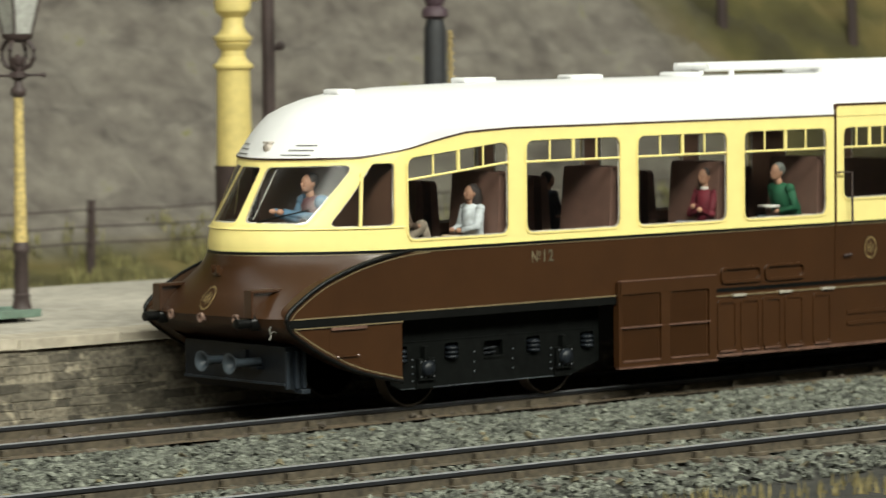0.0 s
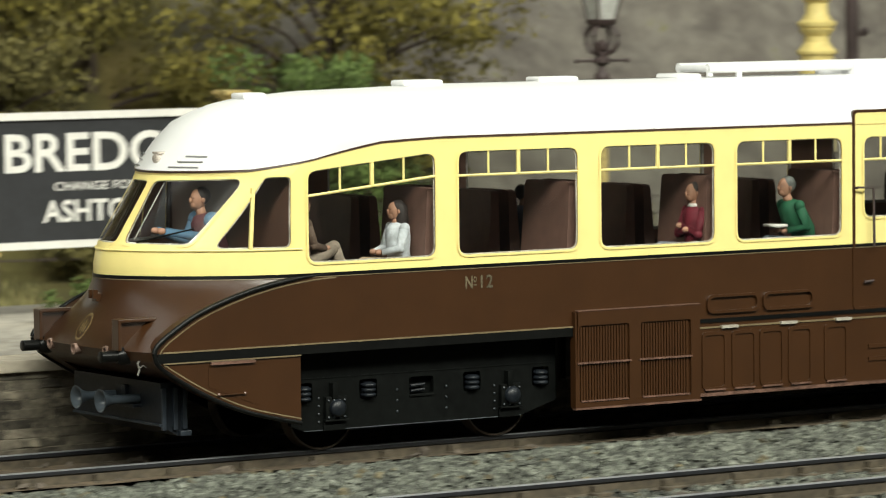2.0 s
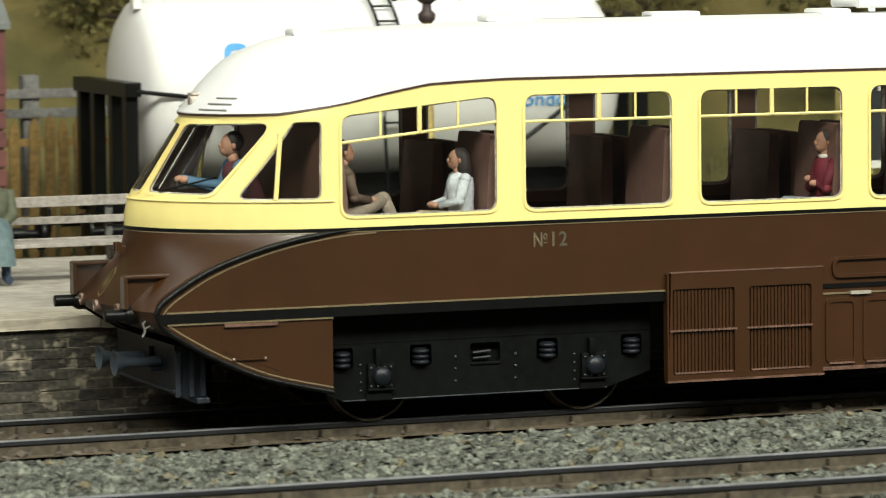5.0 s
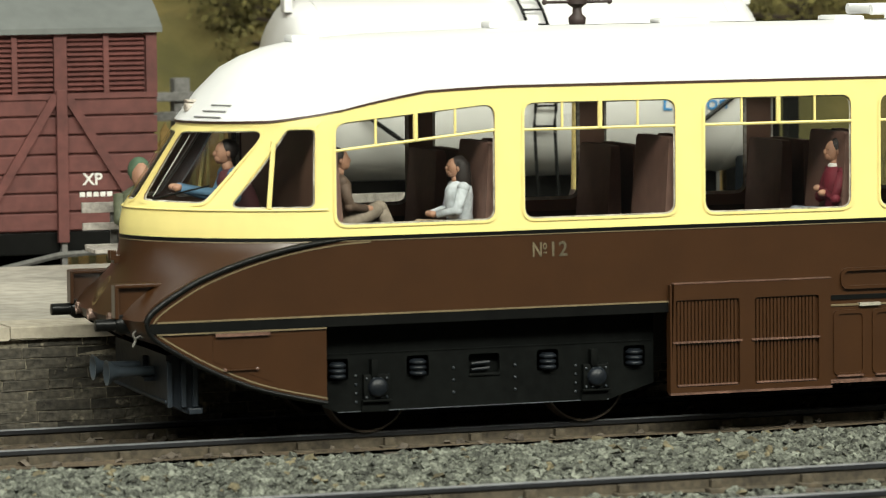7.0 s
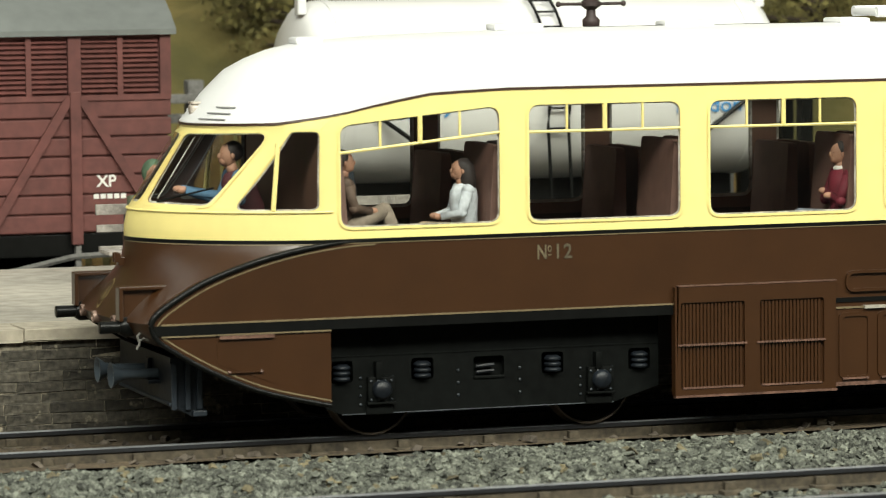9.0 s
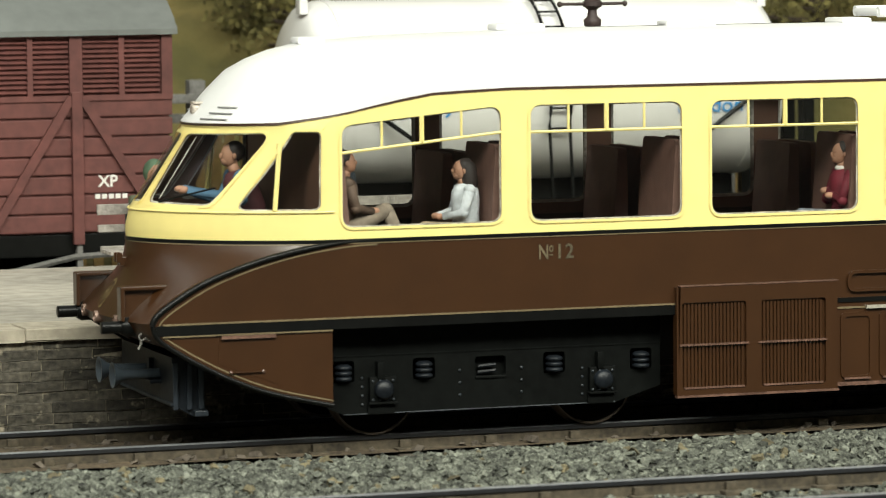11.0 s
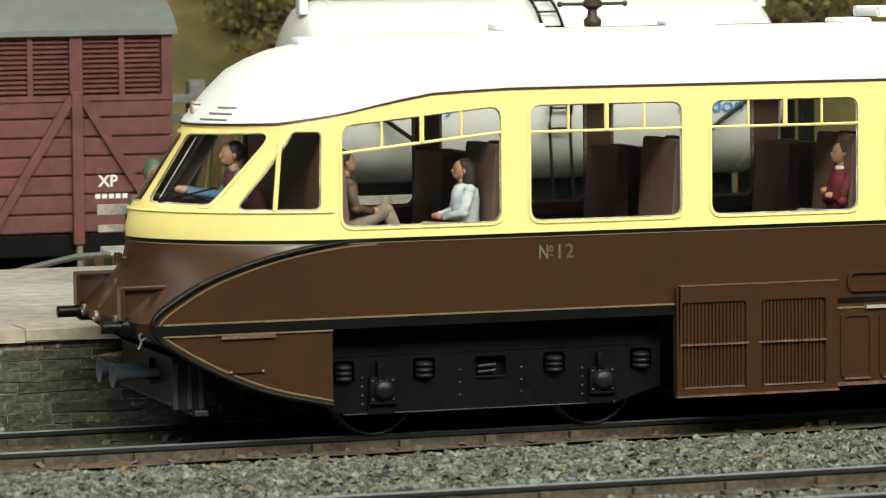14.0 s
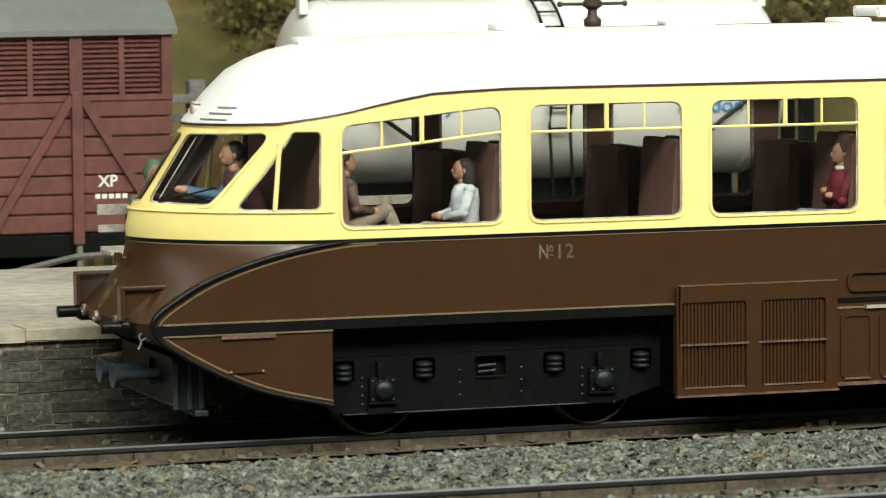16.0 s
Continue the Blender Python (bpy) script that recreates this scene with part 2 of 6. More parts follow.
def text_mesh(body, height, bold=0.0, squeeze=1.0):
    """Letters as a flat mesh in x and z, left end and foot at the origin, cap height as given."""
    cu = bpy.data.curves.new("letters", "FONT")
    cu.body, cu.size, cu.offset = body, 1.0, bold
    cu.resolution_u = 4
    ob = bpy.data.objects.new("letters", cu)
    scene.collection.objects.link(ob)
    bpy.context.view_layer.update()
    me = bpy.data.meshes.new_from_object(ob.evaluated_get(bpy.context.evaluated_depsgraph_get()))
    bpy.data.objects.remove(ob)
    bm = bmesh.new()
    bm.from_mesh(me)
    xs = [v.co.x for v in bm.verts]
    k = height / 0.72
    x0 = min(xs)
    for v in bm.verts:
        v.co = ((v.co.x - x0) * k * squeeze, 0, v.co.y * k)
    return bm

# ---------------------------------------------------------------- the railcar
HALF = 1.2          # half the body's width
MID = 7.9           # the middle of its length
# height, foremost point, where the side begins to turn in, roundness of the plan
HULL = ((0.80, -1.20, -1.10, 2.4), (0.89, -1.45, -1.36, 2.4), (1.0, -1.66, -1.44, 2.4), (1.1, -1.73, -1.46, 2.4), (1.24, -1.66, -1.12, 2.2),
        (1.41, -1.53, -0.72, 1.95), (1.56, -1.47, -0.34, 1.8), (1.65, -1.46, -0.10, 1.75), (1.73, -1.455, 0.05, 1.7), (1.84, -1.455, 0.05, 1.7),
        (1.99, -1.42, 0.05, 1.7), (2.67, -0.93, 0.05, 1.7), (2.72, -0.94, 0.06, 1.7), (2.78, -0.88, 0.12, 1.72), (2.94, -0.75, 0.35, 1.8),
        (3.16, -0.51, 0.8, 2.0), (3.29, -0.25, 1.3, 2.0), (3.37, 0.10, 1.8, 2.0), (3.42, 0.75, 2.4, 2.0), (3.455, 2.4, 3.4, 2.0))
HA = np.array(HULL)
EAVE = np.array(((-2.0, 2.70), (-0.9, 2.70), (-0.38, 2.725), (-0.05, 2.785), (0.28, 2.858), (0.88, 2.953), (1.49, 2.983), (9.0, 2.985)))
CURL = 1.7


def hull(s, z, inset=0.0):
    """A point of the near half of the shell: s runs from -1.65 at the tip of the nose to 0.05 where the side is straight, then it is x."""
    F, B, n = (float(np.interp(z, HA[:, 0], HA[:, i])) for i in (1, 2, 3))
    w = HALF if z < 2.985 else HALF * (1 - min(1.0, (z - 2.985) / 0.475) ** 2.2) ** (1 / 2.2)
    w, F = max(0.0, w - inset), F + inset
    if s >= 0.05:
        k = min(1.0, max(0.0, (z - 2.985) / 0.2))
        quick = s + (B - 0.05) * max(0.0, 1 - (s - 0.05) / 0.9) ** 2
        x = s if B <= 0.05 else (1 - k) * quick + k * (B + (s - 0.05) * (MID - B) / (MID - 0.05))
        return Vector((x, -w, z))
    th = (1 + (s - 0.05) / CURL) * math.pi / 2
    return Vector((B - (B - F) * abs(math.cos(th)) ** (2 / n), -w * abs(math.sin(th)) ** (2 / n), z))


def eave(s):
    x = hull(s, 2.74).x
    return float(np.interp(x, EAVE[:, 0], EAVE[:, 1]))


def both_ends(bm):
    """Add the rear half, a mirror image of the front one."""
    d = bmesh.ops.duplicate(bm, geom=bm.verts[:] + bm.edges[:] + bm.faces[:])
    vs = [v for v in d["geom"] if isinstance(v, bmesh.types.BMVert)]
    for v in vs:
        v.co.x = 2 * MID - v.co.x
    bmesh.ops.reverse_faces(bm, faces=[f for f in d["geom"] if isinstance(f, bmesh.types.BMFace)])
    bmesh.ops.remove_doubles(bm, verts=bm.verts[:], dist=1e-4)
    return bm


def stations():
    return [-1.65 + 1.7 * i / 26 for i in range(27)] + [0.3, 0.6, 0.9, 1.2, 1.6, 2.2, 3.4, 5, 6.5, MID]


def skin(levels, inset=0.0):
    """A strip of the shell between levels; each level is a height or a function of s."""
    bm = bmesh.new()
    ss = stations()
    full = [(s, 1) for s in reversed(ss)] + [(s, -1) for s in ss[1:]]
    rows = []
    for lv in levels:
        row = []
        for s, k in full:
            p = hull(s, lv(s) if callable(lv) else lv, inset)
            row.append(bm.verts.new((p.x, p.y * k, p.z)))
        rows.append(row)
    for a, b in zip(rows, rows[1:]):
        for i in range(len(a) - 1):
            if (a[i].co - b[i].co).length > 1e-5 or (a[i + 1].co - b[i + 1].co).length > 1e-5:
                try:
                    bm.faces.new((a[i], a[i + 1], b[i + 1], b[i]))
                except ValueError:
                    pass
    bmesh.ops.remove_doubles(bm, verts=bm.verts[:], dist=1e-5)
    return both_ends(bm)


# side windows, corners in s and z
WIN = {"front": [(-2.05, 2.05), (-1.48, 2.05), (-1.54, 2.62), (-2.0, 2.62)],
       "main": [(-1.385, 2.05), (-0.83, 2.04), (-0.575, 2.65), (-1.46, 2.62)],
       "quarter": [(-0.66, 2.0), (-0.09, 2.0), (-0.13, 2.66), (-0.40, 2.66)],
       "bay": [(0.10, 1.85), (1.515, 1.85), (1.515, 2.84), (0.10, 2.705)],
       "side": [(1.78, 1.85), (3.165, 1.85), (3.165, 2.84), (1.78, 2.84)],
       "side2": [(3.44, 1.85), (4.82, 1.85), (4.82, 2.84), (3.44, 2.84)],
       "side3": [(5.10, 1.85), (6.43, 1.85), (6.43, 2.84), (5.10, 2.84)],
       "door": [(6.72, 2.02), (7.60, 2.02), (7.60, 2.84), (6.72, 2.84)]}
FAR_MAIN = [(-1.27, 2.05), (-0.83, 2.04), (-0.575, 2.65), (-1.31, 2.62)]
RAD = {"front": 0.06, "main": 0.07, "quarter": 0.06}


def q_of(s):
    return s + 1.65


def wrap(bm, inset, cuts=True):
    """Lay a flat sheet of (q, z) round the nose: q is 0 at the tip, positive on the near side."""
    if cuts:
        qs = sorted({round(k * (q_of(s)), 5) for s in stations()[:28] for k in (1, -1)})
        for q in qs:
            bmesh.ops.bisect_plane(bm, geom=bm.verts[:] + bm.edges[:] + bm.faces[:], plane_co=(q, 0, 0), plane_no=(1, 0, 0), dist=1e-5)
        for z in (1.80, 1.84, 1.92, 1.99, 2.1, 2.25, 2.4, 2.55, 2.67):
            bmesh.ops.bisect_plane(bm, geom=bm.verts[:] + bm.edges[:] + bm.faces[:], plane_co=(0, z, 0), plane_no=(0, 1, 0), dist=1e-5)
    for v in bm.verts:
        k = 1 if v.co.x >= 0 else -1
        p = hull(abs(v.co.x) - 1.65, v.co.y, inset)
        v.co = (p.x, p.y * k, p.z)
    return bm


def window_outline(key, side, grow=0.0):
    pts = [(q_of(s), z) for s, z in (FAR_MAIN if key == "main" and side < 0 else WIN[key])]
    c = sum((Vector(p) for p in pts), Vector((0, 0))) / 4
    if grow:
        pts = [tuple(Vector(p) + grow * Vector((math.copysign(1, p[0] - c.x), math.copysign(1, p[1] - c.y)))) for p in pts]
    o = rounded(pts, RAD.get(key, 0.10) + grow)
    return [(x * side, z) for x, z in o]


def all_windows(grow=0.0):
    out = [window_outline("front", 1, grow)]
    for k in WIN:
        if k != "front":
            out += [window_outline(k, 1, grow), window_outline(k, -1, grow)]
    return out


def band(inset, grow):
    """The window band of one half of the car, pierced by all its windows."""
    ss = stations()
    top = [(q_of(s), eave(s)) for s in ss]
    outer = [(-q, z) for q, z in reversed(top)] + top[1:] + [(q_of(s), 1.73) for s in reversed(ss)] + [(-q_of(s), 1.73) for s in ss[1:]]
    return both_ends(wrap(sheet(outer, all_windows(grow)), inset))


def ribbon(points, width, y, closed=False):
    """A flat painted line along points in x and z on the side at y."""
    bm = bmesh.new()
    pts = [Vector(p) for p in points]
    a, b = [], []
    for i, p in enumerate(pts):
        d = (pts[min(i + 1, len(pts) - 1)] - pts[max(0, i - 1)]).normalized()
        n = Vector((-d.y, d.x)) * width / 2
        a.append(bm.verts.new((p.x + n.x, y, p.y + n.y)))
        b.append(bm.verts.new((p.x - n.x, y, p.y - n.y)))
    for i in range(len(pts) - 1):
        bm.faces.new((a[i], a[i + 1], b[i + 1], b[i]))
    return bm


def sides(bm, ends=True):
    """Repeat a piece of the near side on the far side, and both at the other end."""
    d = bmesh.ops.duplicate(bm, geom=bm.verts[:] + bm.edges[:] + bm.faces[:])
    for v in d["geom"]:
        if isinstance(v, bmesh.types.BMVert):
            v.co.y *= -1
    return both_ends(bm) if ends else bm


def pair(name, bm, material, parent, label="", smooth=None, sides_too=False):
    """A part of the front half and its mirror twin at the rear; with sides_too also on the far side."""
    ob = part(name, bm, material, parent, label, smooth)
    made = [ob]
    for sx, sy in ((-1, 1), (1, -1), (-1, -1))[: 3 if sides_too else 1]:
        o = ob.copy()
        scene.collection.objects.link(o)
        o.scale = (sx, sy, 1)
        o.location = (2 * MID * S if sx < 0 else 0, 0, 0)
        made.append(o)
    return made


def quad(name, bm, material, parent, label="", smooth=None):
    return pair(name, bm, material, parent, label, smooth, True)


def smooth_line(pts, n=40):
    """A smooth curve through points."""
    P = [Vector(p) for p in pts]
    out = []
    m = len(P) - 1
    for i in range(m):
        p0, p1, p2, p3 = P[max(i - 1, 0)], P[i], P[i + 1], P[min(i + 2, m)]
        for k in range(max(2, n // m)):
            t = k / max(2, n // m)
            out.append(0.5 * ((2 * p1) + (p2 - p0) * t + (2 * p0 - 5 * p1 + 4 * p2 - p3) * t * t + (3 * p1 - p0 - 3 * p2 + p3) * t ** 3))
    return [tuple(p) for p in out] + [tuple(P[-1])]


SWOOSH_TOP = smooth_line([(-1.56, 1.09), (-1.52, 1.16), (-1.39, 1.26), (-1.09, 1.43), (-0.7, 1.57), (-0.31, 1.665), (0.08, 1.722), (0.35, 1.737)])
SWOOSH_LOW = smooth_line([(-1.56, 1.09), (-1.52, 0.99), (-1.39, 0.885), (-1.01, 0.67), (-0.57, 0.49), (0.0, 0.355)])


def seated(parent, at, face, top, legs, hair=HAIR, reach=0.0, book=False, lean=0.0, long_hair=False, crossed=False, vest=None, size=1.0, folded=False, collar=False):
    """A seated model figure in one plain mesh; face +1 looks along +x."""
    bm = bmesh.new()
    k = face
    tube(bm, [(0, 0, 0), (0.01 * k, 0, 0.2), ((0.015 + lean * 0.8) * k, 0, 0.37), ((0.02 + lean) * k, 0, 0.46), ((0.03 + lean) * k, 0, 0.51), ((0.03 + lean) * k, 0, 0.54)], [0.145, 0.135, 0.15, 0.14, 0.1, 0.05], 14, 5 if vest else 0)
    hx = (0.05 + lean * 1.25) * k
    tube(bm, [(hx * 0.8, 0, 0.5), (hx, 0, 0.6)], 0.05, 8, 2)
    blob(bm, (hx + 0.015 * k, 0, 0.67), (0.08, 0.072, 0.108), 14, 10, mi=2)
    blob(bm, (hx + 0.05 * k, 0, 0.625), (0.05, 0.05, 0.05), 10, 7, mi=2)
    blob(bm, (hx + 0.095 * k, 0, 0.665), (0.02, 0.016, 0.028), 8, 5, mi=2)
    for y in (-0.075, 0.075):
        blob(bm, (hx - 0.005 * k, y, 0.665), (0.022, 0.014, 0.03), 8, 5, mi=2)
        blob(bm, (hx + 0.075 * k, y * 0.45, 0.688), (0.010, 0.012, 0.007), 6, 4, mi=3)
    blob(bm, (hx - 0.03 * k, 0, 0.705), (0.09, 0.085, 0.095), 14, 9, mi=3)
    if long_hair:
        tube(bm, [(hx - 0.02 * k, 0, 0.775), (hx - 0.055 * k, 0, 0.70), (hx - 0.075 * k, 0, 0.56), (hx - 0.095 * k, 0, 0.40)], [0.06, 0.098, 0.095, 0.07], 12, 3)
    if collar:
        lathe(bm, [(0.065, 0.505), (0.075, 0.535), (0.055, 0.555)], (hx * 0.8, 0, 0), seg=12, mi=4)
    hz = 0.38 if reach > 0.3 else 0.2 + min(reach, 0.2) * 0.37
    for y in (-0.16, 0.16):
        if reach > 0.3:
            elbow = (0.24 * k, y * 1.1, 0.27) if y > 0 else (0.15 * k, y * 1.3, 0.29)
        else:
            elbow = (0.09 * k, y * 1.15, 0.24)
        hand = ((0.28 + reach) * k, y * 0.5, hz)
        if folded:
            elbow = (0.12 * k, y * 1.15, 0.22)
            hand = (0.165 * k, -y * 0.45, 0.27 if y > 0 else 0.31)
        tube(bm, [(0.02 * k + lean * k, y, 0.47), elbow, hand], [0.075 if vest else 0.062, 0.06 if vest else 0.055, 0.040], 10, 0)
        blob(bm, (0.02 * k + lean * k, y, 0.47), 0.088 if vest else 0.066, 10, 7, mi=0)
        blob(bm, elbow, 0.055, 10, 7, mi=0)
        blob(bm, (hand[0] + 0.035 * k, hand[1] * 0.84, hand[2]), (0.05, 0.035, 0.035), 8, 6, mi=2)
        knee, foot = ((0.42 * k, y * 0.6, 0.07), (0.47 * k, y * 0.6, -0.34))
        if crossed:
            knee, foot = ((0.44 * k, 0.0, 0.20), (0.62 * k, 0.05, -0.12)) if y < 0 else ((0.40 * k, y * 0.7, 0.10), (0.46 * k, y * 0.7, -0.34))
        tube(bm, [(0, y * 0.55, 0.02), knee], [0.095, 0.075], 12, 1)
        blob(bm, knee, 0.076, 12, 8, mi=1)
        tube(bm, [knee, foot], [0.074, 0.05], 12, 1)
    if book:
        box(bm, min(0.3 * k, 0.46 * k), max(0.3 * k, 0.46 * k), -0.12, 0.12, 0.24, 0.27, mi=4)
    for v in bm.verts:
        v.co = (v.co.x * 0.84 * size, v.co.y * 0.8 * size, v.co.z * 0.82 * size)
    return part("seated_figure", bm, [top, legs, SKIN, hair, WHITE, vest or top], parent, smooth=120, at=at)


def nose_bead():
    """The raised bead round the nose under the cab windows."""
    bm = bmesh.new()
    pts = [(p.x, p.y * k, p.z) for k, qs in ((1, np.linspace(0.02, -1.65, 24)), (-1, np.linspace(-1.58, 0.02, 23))) for p in (hull(q, 1.985, -0.004) for q in qs)]
    tube(bm, pts, 0.011, 6)
    return bm


def railcar():
    car = thing("railcar", "streamlined chocolate and cream model railcar with white roof", "railcar", (10.19, HALF, 0))
    # shell
    part("window_band", band(0.0, 0.0), CREAM, car, "cream painted window band", smooth=35)
    part("band_backing", band(0.006, 0.0), LINING, car, smooth=35)
    inner = band(0.024, 0.004)
    part("inner_lining", inner, LINING, car, "brown interior lining", smooth=35)
    part("lower_body", skin([(lambda s, z=z: z if s < 0.0 else max(z, 1.0)) for z in (0.80, 0.84, 0.89, 0.94, 1.0, 1.02)] + [1.05, 1.1, 1.16, 1.24, 1.32, 1.41, 1.48, 1.56, 1.61, 1.65, 1.69, 1.73], 0.0), BROWN, car, "chocolate brown lower body", smooth=40)
    lv = [eave] + [(lambda s, f=f: eave(s) + (3.4595 - eave(s)) * f) for f in (0.02, 0.1, 0.2, 0.32, 0.45, 0.58, 0.7, 0.8, 0.88, 0.94, 0.98, 1.0)]
    part("roof", skin(lv), ROOF, car, "white domed roof", smooth=40)
    # gutter line along the eave, the black waist line with its gold edges
    for nm, f, w, m in (("gutter", eave, 0.010, mat("gutter_brown", (0.05, 0.02, 0.012), 0.5)), ("waist_line", lambda s: 1.737, 0.016, BLACK)):
        part(nm, skin([lambda s: f(s) - w, lambda s: f(s) + w], -0.008), m, car, smooth=40)
    part("gold_line", skin([1.712, 1.720], -0.007), GOLD, car, smooth=40)
    pair("sill_bead", nose_bead(), CREAM, car, smooth=40)
    # rims of the windows and their panes and bars
    for k in WIN:
        for sd in ((1,) if k == "front" else (1, -1)):
            o, g = window_outline(k, sd), window_outline(k, sd, 0.022)
            rim = sheet(g, [o])
            rim = wrap(rim, -0.012, cuts=False)
            pair("window_rim", rim, CREAM, car, smooth=40)
            edge = wrap(sheet(window_outline(k, sd, 0.004), [window_outline(k, sd, -0.012)]), 0.014)
            pair("glazing_edge", edge, PLASTICGLEAM, car, "moulded glazing edge with its gleam painted pale")
            if sd < 0:
                pair("glazing_edge", wrap(sheet(window_outline(k, sd, 0.018), [window_outline(k, sd, -0.006)]), 0.034), INNERGLEAM, car, "moulded glazing edge with its gleam painted pale")
            pane = wrap(sheet(window_outline(k, sd, 0.01)), 0.022)
            for p in pair("window_pane", pane, GLASS if sd > 0 else SMOKED, car, "clear plastic glazing", smooth=60):
                p.visible_shadow = False
            if k in ("bay", "side", "side2", "side3", "door"):
                xs = WIN[k]
                x0, x1 = xs[0][0], xs[1][0]
                zl, zr = (2.475, 2.615) if k == "bay" else (2.61, 2.61)
                bm = bmesh.new()
                y = -HALF * sd
                za = lambda x: zl + (zr - zl) * (x - x0) / (x1 - x0)
                zt = lambda x: xs[3][1] + (xs[2][1] - xs[3][1]) * (x - x0) / (x1 - x0)
                tube(bm, [(x0, y, za(x0)), (x1, y, za(x1))], 0.014, 6)
                for f, r in ((0.25, 0.012), (0.5, 0.022), (0.75, 0.012)):
                    x = x0 + (x1 - x0) * f
                    tube(bm, [(x, y, za(x)), (x, y, zt(x))], r, 6)
                if sd > 0:
                    pair("glazing_bar", bm, CREAM, car)
                else:
                    bm.free()
            if k == "quarter":
                bm = bmesh.new()
                a, b = hull(-0.40, 2.0), hull(-0.485, 2.56)
                tube(bm, [(a.x, a.y * sd, a.z), (b.x, b.y * sd, b.z)], 0.022, 6)
                pair("glazing_bar", bm, CREAM, car)
    # pontoon sides of the nose and their rims
    pont = SWOOSH_LOW[::-1] + SWOOSH_TOP[1:] + [(0.10, 1.0), (0.0, 1.0)]
    quad("side_pontoon", plate(pont, -HALF - 0.003, -HALF + 0.24), BROWN, car, "brown streamlined side fairing")
    bm = bmesh.new()
    tube(bm, [(x, -HALF - 0.004, z) for x, z in SWOOSH_TOP], [0.027 if x < -0.2 else 0.027 - 0.022 * min(1, (x + 0.2) / 0.5) for x, z in SWOOSH_TOP], 8)
    tube(bm, [(x, -HALF - 0.004, z) for x, z in SWOOSH_LOW], 0.022, 8)
    quad("pontoon_rim", bm, BLACK, car, "black moulded rim", smooth=60)
    bm = ribbon([(x + 0.05, z - 0.035) for x, z in SWOOSH_TOP[2:]], 0.013, -HALF - 0.007)
    b2 = ribbon([(-1.44, 0.965)] + [(x + 0.035, z + 0.035) for x, z in SWOOSH_LOW[10:-1]] + [(0, 0.39)], 0.013, -HALF - 0.007)
    me = bpy.data.meshes.new("tmp")
    b2.to_mesh(me)
    bm.from_mesh(me)
    quad("gold_line", bm, GOLD, car)
    # black band with gold edges along the side
    bm = bmesh.new()
    box(bm, -1.53, 3.10, -HALF - 0.018, -HALF + 0.1, 1.0, 1.085)
    quad("black_band", bm, BLACK, car)
    quad("gold_line", boxes((-1.47, 3.10, -HALF - 0.021, -HALF, 1.085, 1.098), (-1.47, 0.0, -HALF - 0.021, -HALF, 0.985, 0.998)), GOLD, car)
    quad("hatch_hinge", boxes((-0.97, -0.50, -HALF - 0.034, -HALF, 0.955, 0.982)), LITBROWN, car)
    quad("access_hatch", plate([(-0.99, 0.75), (-0.48, 0.56), (-0.48, 0.952), (-0.99, 0.952)], -HALF - 0.0065, -HALF), BROWN, car)
    quad("hatch_bar", boxes((-0.9, -0.6, -HALF - 0.026, -HALF, 0.668, 0.676)), BROWN, car)
    bm = bmesh.new()
    for x in (-0.89, -0.61):
        blob(bm, (x, -HALF - 0.02, 0.675), 0.016, 6, 4)
    quad("hatch_stud", bm, LITBROWN, car)
    # louvred engine panel: plate, two louvre fields, each slat and bars
    quad("louvre_panel", plate([(3.10, 0.29), (4.60, 0.29), (4.60, 1.245), (3.13, 1.245)], -HALF - 0.05, -HALF + 0.03, [rounded([(x0, 0.345), (x1, 0.345), (x1, 1.10), (x0, 1.10)], 0.03, 3) for x0, x1 in ((3.14, 3.74), (3.88, 4.49))]), BROWN, car, "brown louvred engine cover")
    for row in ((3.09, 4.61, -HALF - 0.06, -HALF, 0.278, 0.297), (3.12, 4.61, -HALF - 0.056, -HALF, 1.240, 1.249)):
        quad("panel_edge", boxes(row), LITBROWN, car)
    quad("panel_edge", boxes((3.088, 3.104, -HALF - 0.056, -HALF + 0.03, 0.298, 1.236)), BROWN, car)
    for x0 in (3.14, 3.88):
        bm = boxes((x0 - 0.01, x0 + 0.62, -HALF - 0.020, -HALF + 0.02, 0.34, 1.11))
        quad("louvre_backing", bm, BROWN, car)
        for i in range(17):
            x = x0 + 0.022 + i * 0.0335
            quad("louvre_slat", boxes((x, x + 0.020, -HALF - 0.037, -HALF - 0.01, 0.365, 1.085)), BROWN, car)
        quad("louvre_lip", boxes((x0 + 0.02, x0 + 0.58, -HALF - 0.058, -HALF, 0.352, 0.366)), LITBROWN, car)
        quad("louvre_bar", boxes((x0 - 0.03, x0 + 0.62, -HALF - 0.062, -HALF, 0.725, 0.741)), LITBROWN, car)
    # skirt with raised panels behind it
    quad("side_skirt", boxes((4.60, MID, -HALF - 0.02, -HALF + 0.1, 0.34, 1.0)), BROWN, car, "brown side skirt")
    quad("skirt_edge", boxes((4.60, MID, -HALF - 0.05, -HALF + 0.1, 0.315, 0.345)), LITBROWN, car)
    quad("black_band", boxes((4.60, MID, -HALF - 0.012, -HALF, 1.045, 1.085)), BLACK, car)
    quad("gold_line", boxes((4.60, MID, -HALF - 0.03, -HALF, 0.99, 1.005)), GOLD, car)
    for x in (4.64, 5.01, 5.36, 5.72, 6.18):
        o = rounded([(x, 0.38), (x + 0.31, 0.38), (x + 0.31, 0.955), (x, 0.955)], 0.05, 3)
        h = rounded([(x + 0.035, 0.40), (x + 0.275, 0.40), (x + 0.275, 0.92), (x + 0.035, 0.92)], 0.04, 3)
